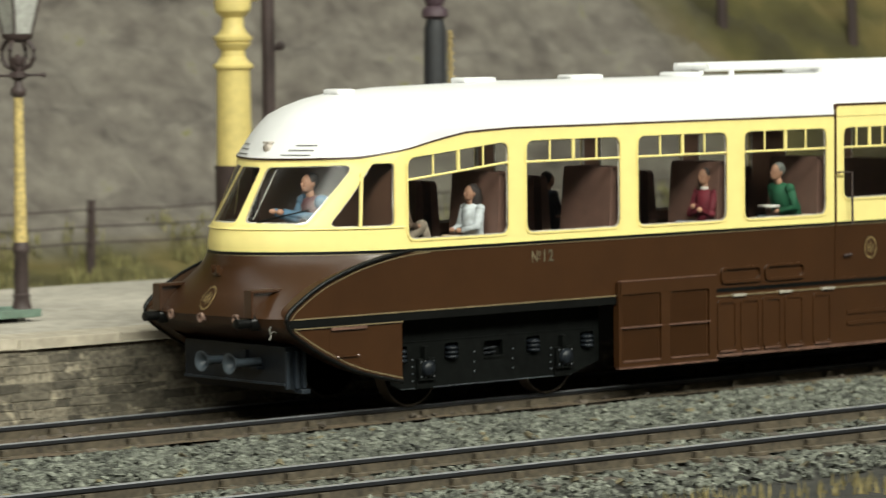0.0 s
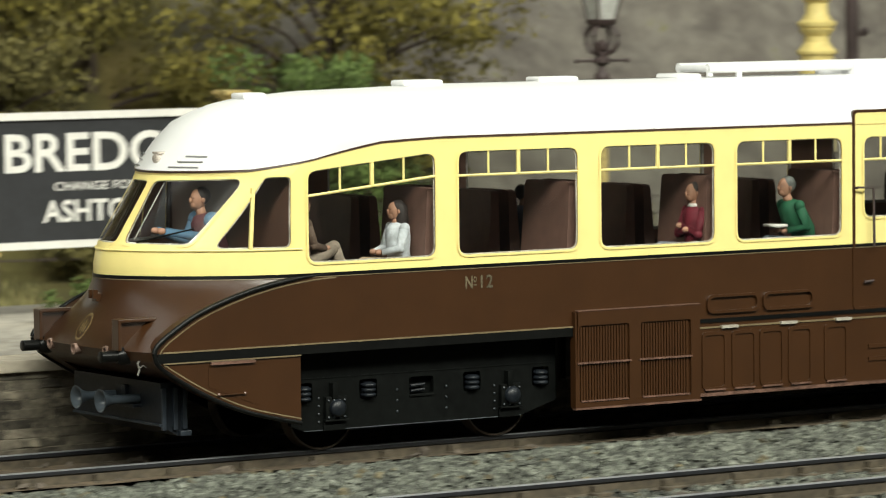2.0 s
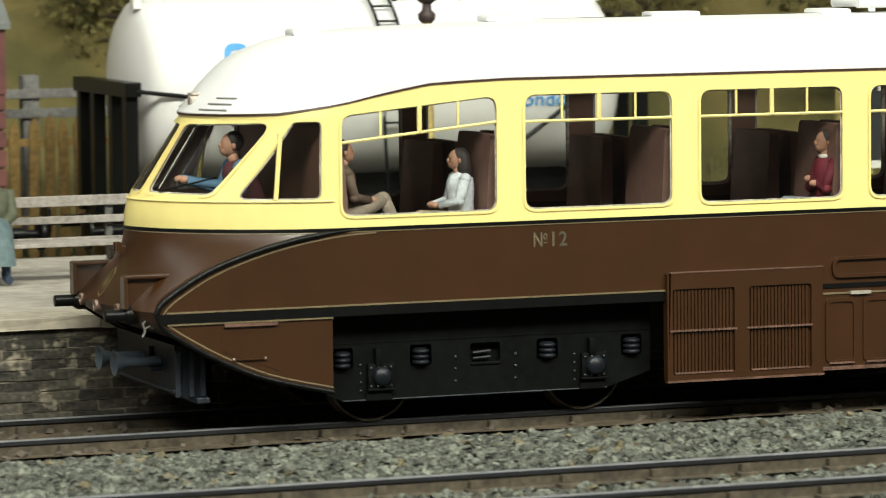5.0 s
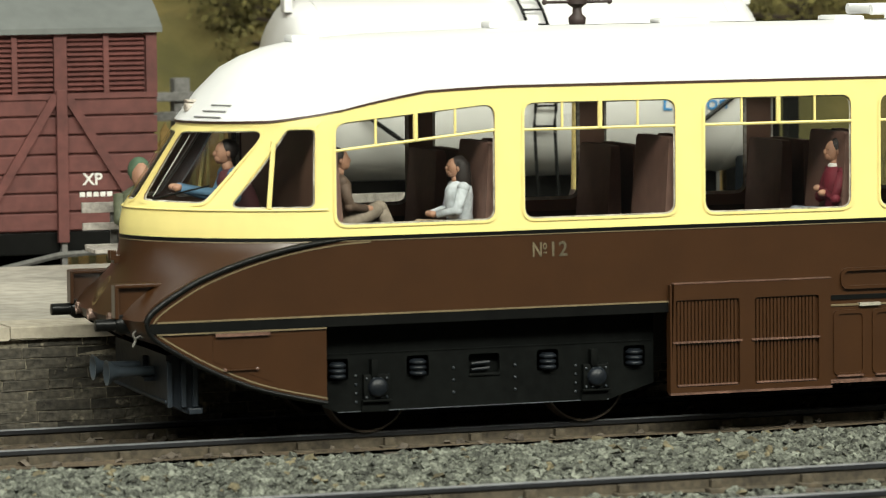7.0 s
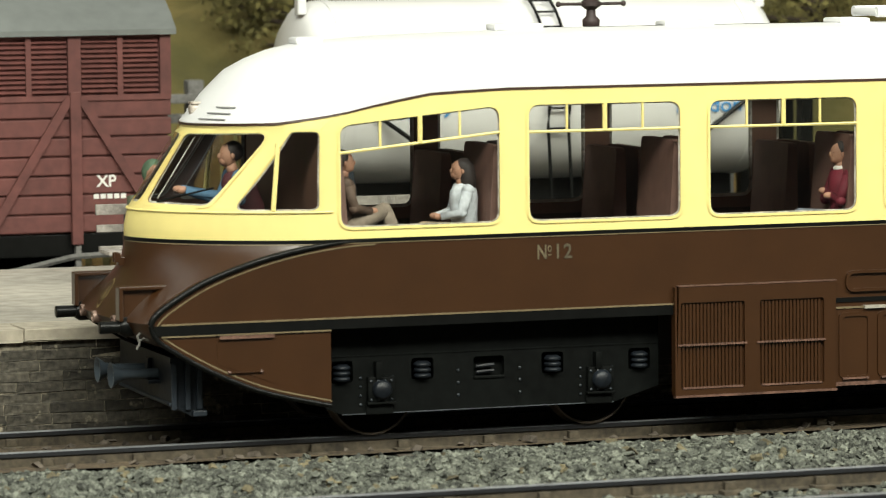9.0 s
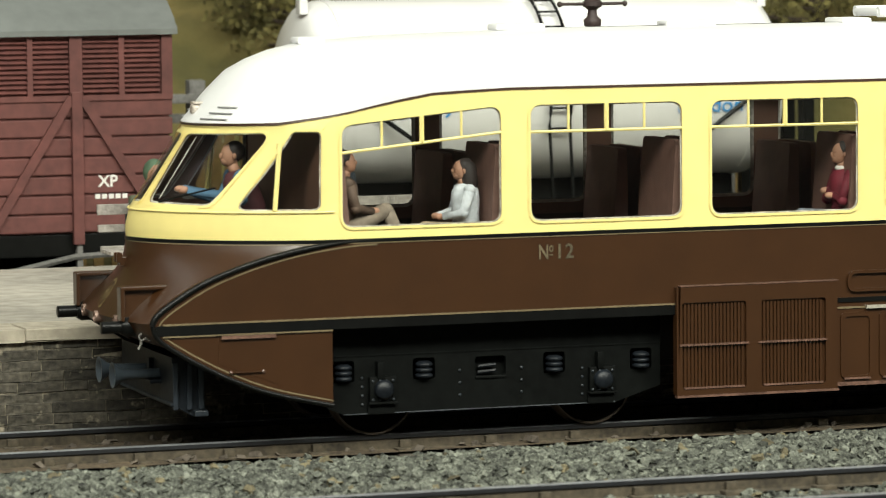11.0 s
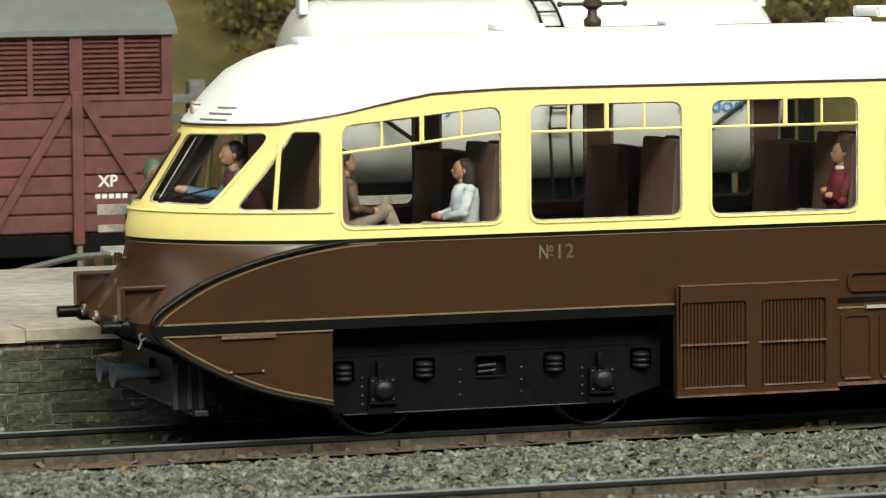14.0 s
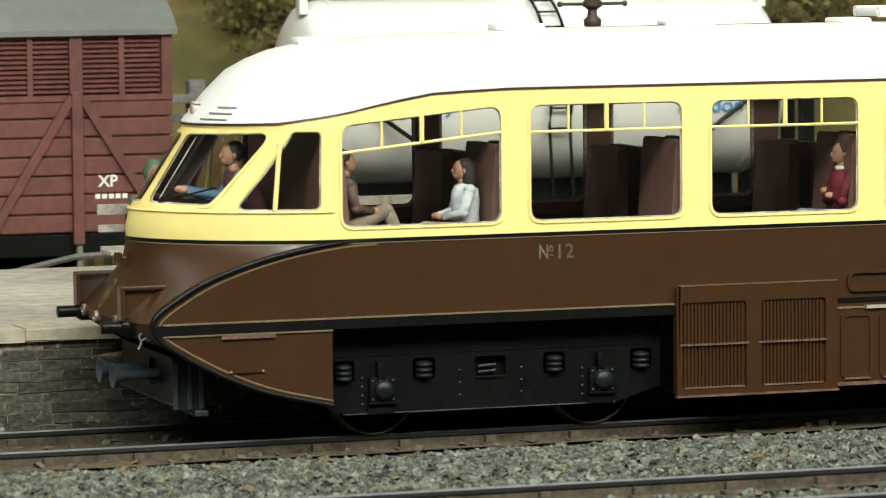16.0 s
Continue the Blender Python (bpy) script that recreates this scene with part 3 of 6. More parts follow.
        quad("panel_lip", boxes((x + 0.03, x + 0.28, -HALF - 0.045, -HALF, 0.368, 0.384)), LITBROWN, car)
        quad("raised_panel", plate(o, -HALF - 0.034, -HALF, [h]), BROWN, car)
    # hinges, with the shine of bright metal put into a pale paint
    for x in (4.88, 5.62, 6.32):
        quad("hinge", boxes((x, x + 0.2, -HALF - 0.05, -HALF, 0.985, 1.012)), mat("worn_bright_hinge", (0.40, 0.37, 0.31), 0.4, var=0.3, scale=300), car)
    for x0, x1 in ((4.71, 5.36), (5.41, 6.06)):
        o = rounded([(x0, 1.135), (x1, 1.135), (x1, 1.32), (x0, 1.32)], 0.08, 5)
        h = rounded([(x0 + 0.03, 1.163), (x1 - 0.03, 1.163), (x1 - 0.03, 1.295), (x0 + 0.03, 1.295)], 0.06, 5)
        quad("oval_step", plate(o, -HALF - 0.03, -HALF, [h]), BROWN, car)
    for z in (0.55, 0.68):
        quad("grille_slot", boxes((6.75, 7.6, -HALF - 0.035, -HALF, z, z + 0.04)), BROWN, car)
    # door: raised frame, head, handrail and handles
    o = rounded([(6.57, 1.08), (7.75, 1.08), (7.75, 3.12), (6.57, 3.12)], 0.05, 3)
    h = rounded([(6.60, 1.11), (7.72, 1.11), (7.72, 3.09), (6.60, 3.09)], 0.04, 3)
    quad("door_frame", plate([p for p in o], -HALF - 0.012, -HALF + 0.02, [h]), BROWN, car)
    quad("door_head", plate([(6.585, 2.97), (7.735, 2.97), (7.735, 3.10), (6.585, 3.10)], -HALF - 0.008, -HALF + 0.3), CREAM, car)
    bm = bmesh.new()
    tube(bm, [(6.60, -HALF, 2.32), (6.60, -HALF - 0.06, 2.33), (6.79, -HALF - 0.07, 2.32), (6.80, -HALF - 0.07, 1.72)], 0.014, 6)
    tube(bm, [(6.70, -HALF - 0.03, 1.36), (6.82, -HALF - 0.03, 1.37)], 0.014, 6)
    quad("door_handrail", bm, POSTBROWN, car)
    # number and garter
    t = bmesh.new()
    for ch, x, w, z, h in (("N", 0.0, 0.083, 0.0, 0.125), ("o", 0.092, 0.038, 0.058, 0.085), ("1", 0.175, 0.022, 0.0, 0.125), ("2", 0.238, 0.078, 0.0, 0.125)):
        c = text_mesh(ch, h, 0.02)
        ww = max(v.co.x for v in c.verts)
        for v in c.verts:
            v.co = (v.co.x * w / ww + x + 1.85, -HALF - 0.004, v.co.z + z + 1.525)
        mm = bpy.data.meshes.new("tmp")
        c.to_mesh(mm)
        t.from_mesh(mm)
    box(t, 1.944, 1.978, -HALF - 0.004, -HALF - 0.002, 1.55, 1.563)
    part("running_number", t, mat("dull_gold_number", (0.12, 0.095, 0.055), 0.6, var=0.3, scale=200), car, "gold number on brown side")
    def badge(r, squash):
        """An oval garter with three upright bars, in the y, z plane about the origin."""
        bm = sheet([(r * squash * math.cos(2 * math.pi * k / 28), r * math.sin(2 * math.pi * k / 28)) for k in range(28)], [[(0.82 * r * squash * math.cos(2 * math.pi * k / 28), 0.82 * r * math.sin(2 * math.pi * k / 28)) for k in range(28)]])
        for x, h in ((-0.38, 0.36), (0.0, 0.5), (0.38, 0.36)):
            vs = [bm.verts.new((r * squash * (x + i * 0.11), r * h * j, 0)) for i, j in ((-1, -1), (1, -1), (1, 1), (-1, 1))]
            bm.faces.new(vs)
        return bm
    bm = badge(0.13, 0.8)
    for v in bm.verts:
        v.co = (7.17 + v.co.x, -HALF - 0.005, 1.43 + v.co.y)
    part("side_badge", bm, DULLGOLD, car, "oval gold badge")
    bm = badge(0.125, 0.78)
    bmesh.ops.subdivide_edges(bm, edges=bm.edges[:], cuts=1)
    for v in bm.verts:
        y, z = v.co.x, 1.27 + v.co.y
        v.co = (hull(-1.65, z).x - 0.006 + 0.35 * y * y, y, z)
    part("nose_badge", bm, DULLGOLD, car, "oval gold badge")
    # lamp brackets, sockets, buffers and draw hook on the nose
    for y in (-0.78, 0.78):
        bm = bmesh.new()
        box(bm, -1.73, -1.695, y - 0.065, y + 0.065, 1.10, 1.39, 0.010)
        box(bm, -1.72, -1.32, y - 0.065, y + 0.065, 1.358, 1.392, 0.010)
        box(bm, -1.70, -1.30, y - 0.015, y + 0.015, 1.10, 1.365, 0.005)
        part("lamp_housing", bm, BROWN, car)
        bm = bmesh.new()
        lathe(bm, [(0.05, -1.56), (0.052, -1.885), (0.045, -1.89), (0.0, -1.89)], (0, y, 1.05), "x", 14)
        lathe(bm, [(0.085, -1.60), (0.085, -1.68), (0.06, -1.72)], (0, y, 1.05), "x", 14)
        part("buffer", bm, BLACK, car, "short black buffer", smooth=50)
        if y < 0:
            bm = bmesh.new()
            tube(bm, [(-1.58, y * 1.25, 1.02), (-1.62, y * 1.28, 0.99), (-1.60, y * 1.28, 0.93), (-1.63, y * 1.3, 0.88)], 0.010, 6)
            tube(bm, [(-1.60, y * 1.28, 0.95), (-1.56, y * 1.28, 0.97), (-1.53, y * 1.28, 0.95)], 0.008, 6)
            part("coupling_hose", bm, mat("pale_hose", (0.20, 0.19, 0.17), 0.6), car)
    bm = bmesh.new()
    for y, z in ((-0.55, 1.08), (0.55, 1.08), (0.0, 1.07)):
        f = {0.0: -1.735}.get(y, -1.70)
        lathe(bm, [(0.05, f + 0.06), (0.052, f - 0.02), (0.034, f - 0.022), (0.03, f + 0.0), (0, f + 0.0)], (0, y, z), "x", 14)
    part("lamp_socket", bm, mat("worn_socket", (0.30, 0.2, 0.16), 0.4, metal=0.3), car, smooth=50)
    bm = bmesh.new()
    box(bm, -1.53, -1.47, -0.05, 0.05, 1.50, 1.58, 0.01)
    box(bm, -1.56, -1.51, -0.05, -0.03, 1.53, 1.61)
    box(bm, -1.56, -1.51, 0.03, 0.05, 1.53, 1.61)
    part("lamp_iron", bm, BROWN, car)
    # the roof's front lamp and louvre marks
    for sd in (1, -1):
        bm = bmesh.new()
        for i, z in enumerate((2.75, 2.80, 2.85)):
            a = [hull(s, z, -0.008) for s in np.linspace(-1.33 + i * 0.05, -1.02, 6)]
            tube(bm, [(p.x, p.y * sd, p.z) for p in a], 0.008, 6)
        part("roof_louvre", bm, mat("roof_shadow_grey", (0.30, 0.30, 0.30), 0.5), car)
    bm = bmesh.new()
    p = hull(-1.65, 2.82)
    lathe(bm, [(0.045, p.x + 0.08), (0.055, p.x - 0.02), (0.04, p.x - 0.035), (0, p.x - 0.035)], (0, -0.04, 2.82), "x", 14)
    box(bm, p.x - 0.03, p.x + 0.06, -0.09, 0.01, 2.865, 2.885, 0.004)
    part("roof_lamp", bm, mat("worn_white_lamp", (0.60, 0.56, 0.50), 0.45, var=0.5, scale=300, dark=(0.16, 0.10, 0.07)), car, "small white lamp mottled with brown", smooth=50)
    # roof vents and the long exhaust pipe
    for x, w in ((0.05, 0.25), (1.86, 0.46), (3.46, 0.48)):
        bm = bmesh.new()
        z = float(np.interp(x + w / 2, HA[15:, 1], HA[15:, 0])) - 0.02 if x < 1 else 3.44
        box(bm, x, x + w, -0.13, 0.13, z, z + 0.062, 0.028)
        part("roof_vent", bm, ROOF, car, "white roof ventilator", smooth=60)
    bm = bmesh.new()
    tube(bm, [(5.45, -0.25, 3.55), (MID + 0.1, -0.25, 3.55)], 0.05, 10)
    tube(bm, [(5.45, 0.25, 3.55), (MID + 0.1, 0.25, 3.55)], 0.05, 10)
    tube(bm, [(5.48, -0.25, 3.55), (5.48, 0.25, 3.55)], 0.04, 8)
    for x in (5.85, 7.4):
        for y in (-0.25, 0.25):
            tube(bm, [(x, y, 3.40), (x, y, 3.55)], 0.035, 8)
    box(bm, 5.12, 5.42, -0.2, 0.2, 3.44, 3.5, 0.03)
    box(bm, 7.3, 7.9, -0.35, 0.35, 3.40, 3.58, 0.03)
    pair("exhaust_pipe", bm, ROOF, car, "white roof exhaust pipes", smooth=60)
    # floor, cab bulkhead, mid partition
    bm = boxes((-1.2, 2 * MID + 1.2, -HALF + 0.1, HALF - 0.1, 1.02, 1.12))
    part("floor", bm, FRAME, car, "black floor pan")
    bm = boxes((-0.05, 0.0, -HALF + 0.08, HALF - 0.08, 1.12, 2.74))
    pair("bulkhead", bm, LINING, car, "brown cab partition")
    # driver's desk and wiper, a thin pale bar for the bright streak in the glazing
    bm = boxes((-0.98, -0.8, -0.5, 0.5, 1.12, 1.93))
    pair("driver_desk", bm, FRAME, car)
    bm = bmesh.new()
    a, b = hull(-1.25, 2.06, -0.01), hull(-0.84, 2.19, -0.01)
    tube(bm, [(a.x, a.y, a.z), (b.x, b.y, b.z)], 0.009, 6)
    part("wiper", bm, BLACK, car)
    bm = bmesh.new()
    for s in (-1.33,):
        a, b = hull(s, 2.08, 0.05), hull(s - 0.03, 2.6, 0.05)
        tube(bm, [(a.x, a.y, a.z), (b.x, b.y, b.z)], 0.006, 6)
    part("pillar_trim", bm, PLASTICGLEAM, car)
    # seats, back to back at each window pier; those across the aisle are lower
    made = {}
    for y, top in ((-0.68, 2.50), (0.68, 2.36)):
        for x in (0.02, 1.65, 3.30, 4.97, 6.58, 2 * MID - 6.58, 2 * MID - 4.97, 2 * MID - 3.30, 2 * MID - 1.65):
            for k in ((1,) if x < 1 else (1, -1)):
                if y not in made:
                    bm = plate(rounded([(-0.41, 1.3), (0.41, 1.3), (0.385, top), (-0.385, top)], 0.06, 4), 0.06, 0.22)
                    for v in bm.verts:
                        d = v.co.y - (0.07 * (v.co.z - 1.3) if v.co.y > 0.1 else 0.0)
                        v.co = (d, v.co.x, v.co.z)
                    bmesh.ops.bevel(bm, geom=[e for e in bm.edges if len(e.link_faces) == 2 and 1.2 < e.calc_face_angle(0)], offset=0.018, segments=2, affect="EDGES")
                    box(bm, 0.12, 0.60, -0.41, 0.41, 1.12, 1.50, 0.04)
                    made[y] = part("seat", bm, SEAT, car, "dark brown high-backed seat", at=(x, y, 0))
                else:
                    twin(made[y], (x, y, 0), rot=(0, 0, 0 if k == 1 else math.pi))
    # model figures
    seated(car, (1.32, -0.86, 1.73), -1, cloth("white_coat", (0.62, 0.66, 0.70)), cloth("tan_skirt", (0.4, 0.3, 0.2)), long_hair=True)
    seated(car, (0.20, -0.84, 1.78), 1, cloth("brown_jacket", (0.13, 0.085, 0.06)), cloth("fawn_trousers", (0.24, 0.195, 0.15)), crossed=True, size=1.08)
    seated(car, (4.86, -0.86, 1.72), -1, cloth("maroon_jersey", (0.16, 0.012, 0.025)), cloth("grey_trousers", (0.17, 0.19, 0.23)), folded=True, collar=True, size=1.1)
    seated(car, (6.22, -0.84, 1.72), -1, cloth("green_coat", (0.01, 0.10, 0.045)), cloth("slate_trousers", (0.10, 0.13, 0.16)), hair=cloth("grey_hair", (0.16, 0.17, 0.16)), book=True, lean=0.15, size=1.12)
    seated(car, (3.72, 0.62, 1.74), 1, cloth("navy_suit", (0.012, 0.016, 0.03)), cloth("navy_trousers", (0.012, 0.014, 0.025)))
    seated(car, (-0.48, -0.48, 1.80), -1, cloth("blue_shirt", (0.09, 0.19, 0.30)), cloth("dark_trousers", (0.03, 0.03, 0.04)), reach=0.31, lean=0.10, size=1.17, vest=cloth("maroon_waistcoat", (0.09, 0.02, 0.025)))
    # headstock box with two air horns under the nose
    o = [(-1.30, 0.78), (-1.02, 0.78), (-1.02, 0.28), (-1.12, 0.28), (-1.30, 0.38)]
    b4 = plate([(a, c) for a, c in o], -0.85, 0.85)
    part("front_box", b4, DARKSTEEL, car, "blue-grey underframe box")
    bm = bmesh.new()
    for x in (-1.30, -1.18, -1.08):
        box(bm, x, x + 0.045, -0.88, -0.84, 0.34, 0.73, 0.006)
    box(bm, -1.12, -1.0, -0.9, -0.8, 0.28, 0.33, 0.01)
    part("box_rib", bm, GREY_STEEL, car)
    part("box_flange", boxes((-1.318, -1.285, -0.86, 0.86, 0.375, 0.40), bevel=0.006), GREY_STEEL, car)
    part("horn_bracket", boxes((-1.40, -1.29, -0.50, 0.11, 0.53, 0.56), (-1.34, -1.29, -0.24, -0.16, 0.56, 0.72), bevel=0.006), DARKSTEEL, car)
    for y in (-0.43, 0.04):
        bm = bmesh.new()
        lathe(bm, [(0.04, -1.25), (0.045, -1.58), (0.06, -1.64), (0.105, -1.70), (0.112, -1.71), (0.098, -1.71), (0.05, -1.64), (0.03, -1.6), (0, -1.6)], (0, y, 0.61), "x", 20)
        part("air_horn", bm, mat("horn_steel", (0.055, 0.070, 0.085), 0.35, var=0.2), car, "flared blue-grey horn", smooth=60)
    # bogies
    bog = part("bogie", plate([(0.02, 0.98), (0.02, 0.30), (0.16, 0.245), (2.62, 0.24), (3.04, 0.37), (3.04, 0.98)], -HALF + 0.22, -HALF + 0.27,
               [rounded([(x - w, z0), (x + w, z0), (x + w, z1), (x - w, z1)], 0.03, 3) for x, w, z0, z1 in ((1.48, 0.14, 0.52, 0.69), (0.16, 0.10, 0.515, 0.70), (0.88, 0.10, 0.515, 0.70), (2.06, 0.10, 0.515, 0.70), (2.86, 0.10, 0.515, 0.70))]), FRAME, car, "black bogie with riveted frame")
    part("bogie_side", plate([(0.02, 0.98), (0.02, 0.40), (0.33, 0.25), (2.62, 0.24), (3.04, 0.37), (3.04, 0.98)], HALF - 0.27, HALF - 0.22), FRAME, bog)
    for row in ((0.1, 0.3, -0.9, 0.9, 0.5, 0.9), (1.3, 1.7, -0.9, 0.9, 0.5, 1.0), (2.8, 2.95, -0.9, 0.9, 0.5, 0.9)):
        part("bogie_beam", boxes(row), FRAME, bog)
    bm = boxes((0.16, 2.62, -HALF + 0.216, -HALF + 0.222, 0.240, 0.248))
    part("worn_edge", bm, mat("worn_grey_edge", (0.07, 0.08, 0.09), 0.5, var=0.4, scale=200), bog, "worn grey lower edge")
    part("bogie_inner", boxes((0.04, 3.0, -HALF + 0.40, -HALF + 0.43, 0.42, 0.95)), FRAME, bog)
    part("frame_step", boxes((0.03, 3.03, -HALF + 0.214, -HALF + 0.222, 0.735, 0.745)), FRAME, bog)
    part("hole_lip", boxes((1.34, 1.62, -HALF + 0.205, -HALF + 0.222, 0.500, 0.522), bevel=0.006), FRAME, bog)
    for x in (0.50, 2.49):
        bm = boxes((x - 0.12, x + 0.12, -HALF + 0.17, -HALF + 0.25, 0.34, 0.56), bevel=0.012)
        box(bm, x - 0.055, x + 0.005, -HALF + 0.15, -HALF + 0.25, 0.54, 0.69, 0.01)
        box(bm, x - 0.13, x + 0.13, -HALF + 0.16, -HALF + 0.25, 0.325, 0.345, 0.006)
        part("axle_box", bm, FRAME, bog, smooth=40)
        part("axle_guide", boxes((x - 0.13, x + 0.11, -HALF + 0.20, -HALF + 0.25, 0.235, 0.33), bevel=0.008), FRAME, bog)
        bm = bmesh.new()
        lathe(bm, [(0.085, -HALF + 0.19), (0.085, -HALF + 0.14), (0.065, -HALF + 0.115), (0, -HALF + 0.10)], (x, 0, 0.45), "y", 18)
        part("axle_cap", bm, DARKSTEEL, bog, "worn dark steel axle cap", smooth=50)
        bm = bmesh.new()
        for dx in (-0.175, 0.115):
            for k in range(4):
                blob(bm, (x + dx, -HALF + 0.215, 0.325 + 0.075 * k), 0.012, 6, 4)
        for dx in (-0.095, -0.03, 0.03, 0.085):
            for dz in (0.365, 0.525):
                blob(bm, (x + dx, -HALF + 0.165, dz), 0.013, 6, 4)
        for dx in (-0.035, 0.035):
            blob(bm, (x + dx, -HALF + 0.122, 0.48), 0.012, 6, 4)
        part("rivet_strip", bm, RIVET, bog)
    for x in (0.16, 0.88, 2.06, 2.86):
        bm = bmesh.new()
        tube(bm, [(x, -HALF + 0.22, 0.53), (x, -HALF + 0.22, 0.67)], 0.055, 12)
        for k in range(3):
            lathe(bm, [(0.055, -0.02), (0.072, -0.012), (0.076, 0), (0.072, 0.012), (0.055, 0.02)], (x, -HALF + 0.22, 0.55 + 0.047 * k), "z", 14)
        part("coil_spring", bm, DARKSTEEL, bog, smooth=50)
    for x in (1.20, 1.76):
        bm = bmesh.new()
        for k in range(3):
            blob(bm, (x, -HALF + 0.215, 0.37 + 0.105 * k), 0.013, 6, 4)
        part("rivet_strip", bm, RIVET, bog)
    for k in range(2):
        part("leaf_spring", tube(bmesh.new(), [(1.38, -HALF + 0.26, 0.55 + 0.05 * k), (1.54, -HALF + 0.26, 0.56 + 0.05 * k)], 0.014, 6), DARKSTEEL, bog)
    wheels = []
    for x in (0.50, 2.49):
        bm = bmesh.new()
        for sd in (1, -1):
            y = 0.68 * sd
            lathe(bm, [(0.0, y - 0.05), (0.28, y - 0.05), (0.36, y - 0.045), (0.36, y + 0.045), (0.0, y + 0.05)], (0, 0, 0), "y", 32)
            lathe(bm, [(0.362, y - 0.065), (0.38, y - 0.065), (0.385, y + 0.02), (0.40, y + 0.04), (0.40, y + 0.06), (0.362, y + 0.06), (0.362, y - 0.065)], (0, 0, 0), "y", 32, mi=1, caps=False)
            for k in range(4):
                a = k * math.pi / 2
                tube(bm, [(0.16 * math.cos(a), y - 0.07, 0.16 * math.sin(a)), (0.16 * math.cos(a), y + 0.07, 0.16 * math.sin(a))], 0.04, 8)
        tube(bm, [(0, -0.95, 0), (0, 0.95, 0)], 0.06, 10)
        wheels.append(part("wheelset", bm, [WHEEL, mat("worn_tyre", (0.11, 0.086, 0.066), 0.45, metal=0.2, var=0.3)], bog, "dark steel wheelset", smooth=40, at=(x, 0, 0.41)))
    # the rear bogie
    made = {}
    for o in (bog, *bog.children_recursive):
        c = o.copy()
        scene.collection.objects.link(c)
        c.parent = made.get(o.parent, car)
        made[o] = c
    made[bog].location = Vector((2 * MID - 3.06, 0, 0)) * S
    wheels += [made[w] for w in wheels]
    return car, wheels


CAR, WHEELS = railcar()

# ---------------------------------------------------------------- ground, tracks, platform
X0, X1 = 2.0, 50.0


def grid_mesh(x0, x1, y0, y1, nx, ny, height):
    bm = bmesh.new()
    vs = [[bm.verts.new((x0 + (x1 - x0) * i / nx, y0 + (y1 - y0) * j / ny, 0)) for i in range(nx + 1)] for j in range(ny + 1)]
    for row in vs:
        for v in row:
            v.co.z = height(v.co.x, v.co.y)
    for j in range(ny):
        for i in range(nx):
            bm.faces.new((vs[j][i], vs[j][i + 1], vs[j + 1][i + 1], vs[j + 1][i]))
    return bm


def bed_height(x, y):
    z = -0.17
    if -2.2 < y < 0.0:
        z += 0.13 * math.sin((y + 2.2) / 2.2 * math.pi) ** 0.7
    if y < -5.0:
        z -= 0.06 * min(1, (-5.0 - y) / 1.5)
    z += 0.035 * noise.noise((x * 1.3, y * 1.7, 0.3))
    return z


tagged(part("baseboard", boxes((-1.0, 86.0, -9.05, 27.4, -44.0, -0.32)), BLACK), "plain black fascia of the layout baseboard", "baseboard", kind="structure")
# unseen hall shell, added to shape reflections and bounced light
HALLWALL = mat("hall_wall_paint", (0.42, 0.40, 0.36), 0.8, var=0.1, scale=3)
for side, row in (("south", (-120, 200, -152, -150, -44.0, 70.0)), ("north", (-120, 200, 120, 122, -44.0, 70.0)), ("west", (-122, -120, -152, 122, -44.0, 70.0)), ("east", (200, 202, -152, 122, -44.0, 70.0))):
    tagged(part("wall_" + side, boxes(row), HALLWALL), "unseen dull hall wall added to shape the light", "wall", kind="structure")
tagged(part("ceiling", boxes((-122, 202, -152, 122, 70.0, 72.0)), mat("hall_ceiling_paint", (0.6, 0.6, 0.57), 0.85, var=0.08, scale=3)), "unseen pale hall ceiling added to shape the light", "ceiling", kind="structure")
tagged(part("floor", boxes((-120, 200, -150, 120, -45.0, -44.0)), mat("hall_floor", (0.22, 0.20, 0.18), 0.6, var=0.15, scale=2)), "unseen dull hall floor added to shape the light", "floor", kind="structure")
RAILS1, RAILS2 = (0.52, 1.88), (-4.45, -3.00)
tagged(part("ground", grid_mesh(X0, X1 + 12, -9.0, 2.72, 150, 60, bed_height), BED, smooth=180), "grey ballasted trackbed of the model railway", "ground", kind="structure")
tagged(part("ground_dirt", grid_mesh(X0, X1 + 12, 0.25, 2.70, 120, 10, lambda x, y: -0.10 + 0.02 * noise.noise((x * 2, y * 3, 1))), DIRT, smooth=180), "brown dirt between the rails beside the platform", "ground", kind="structure")


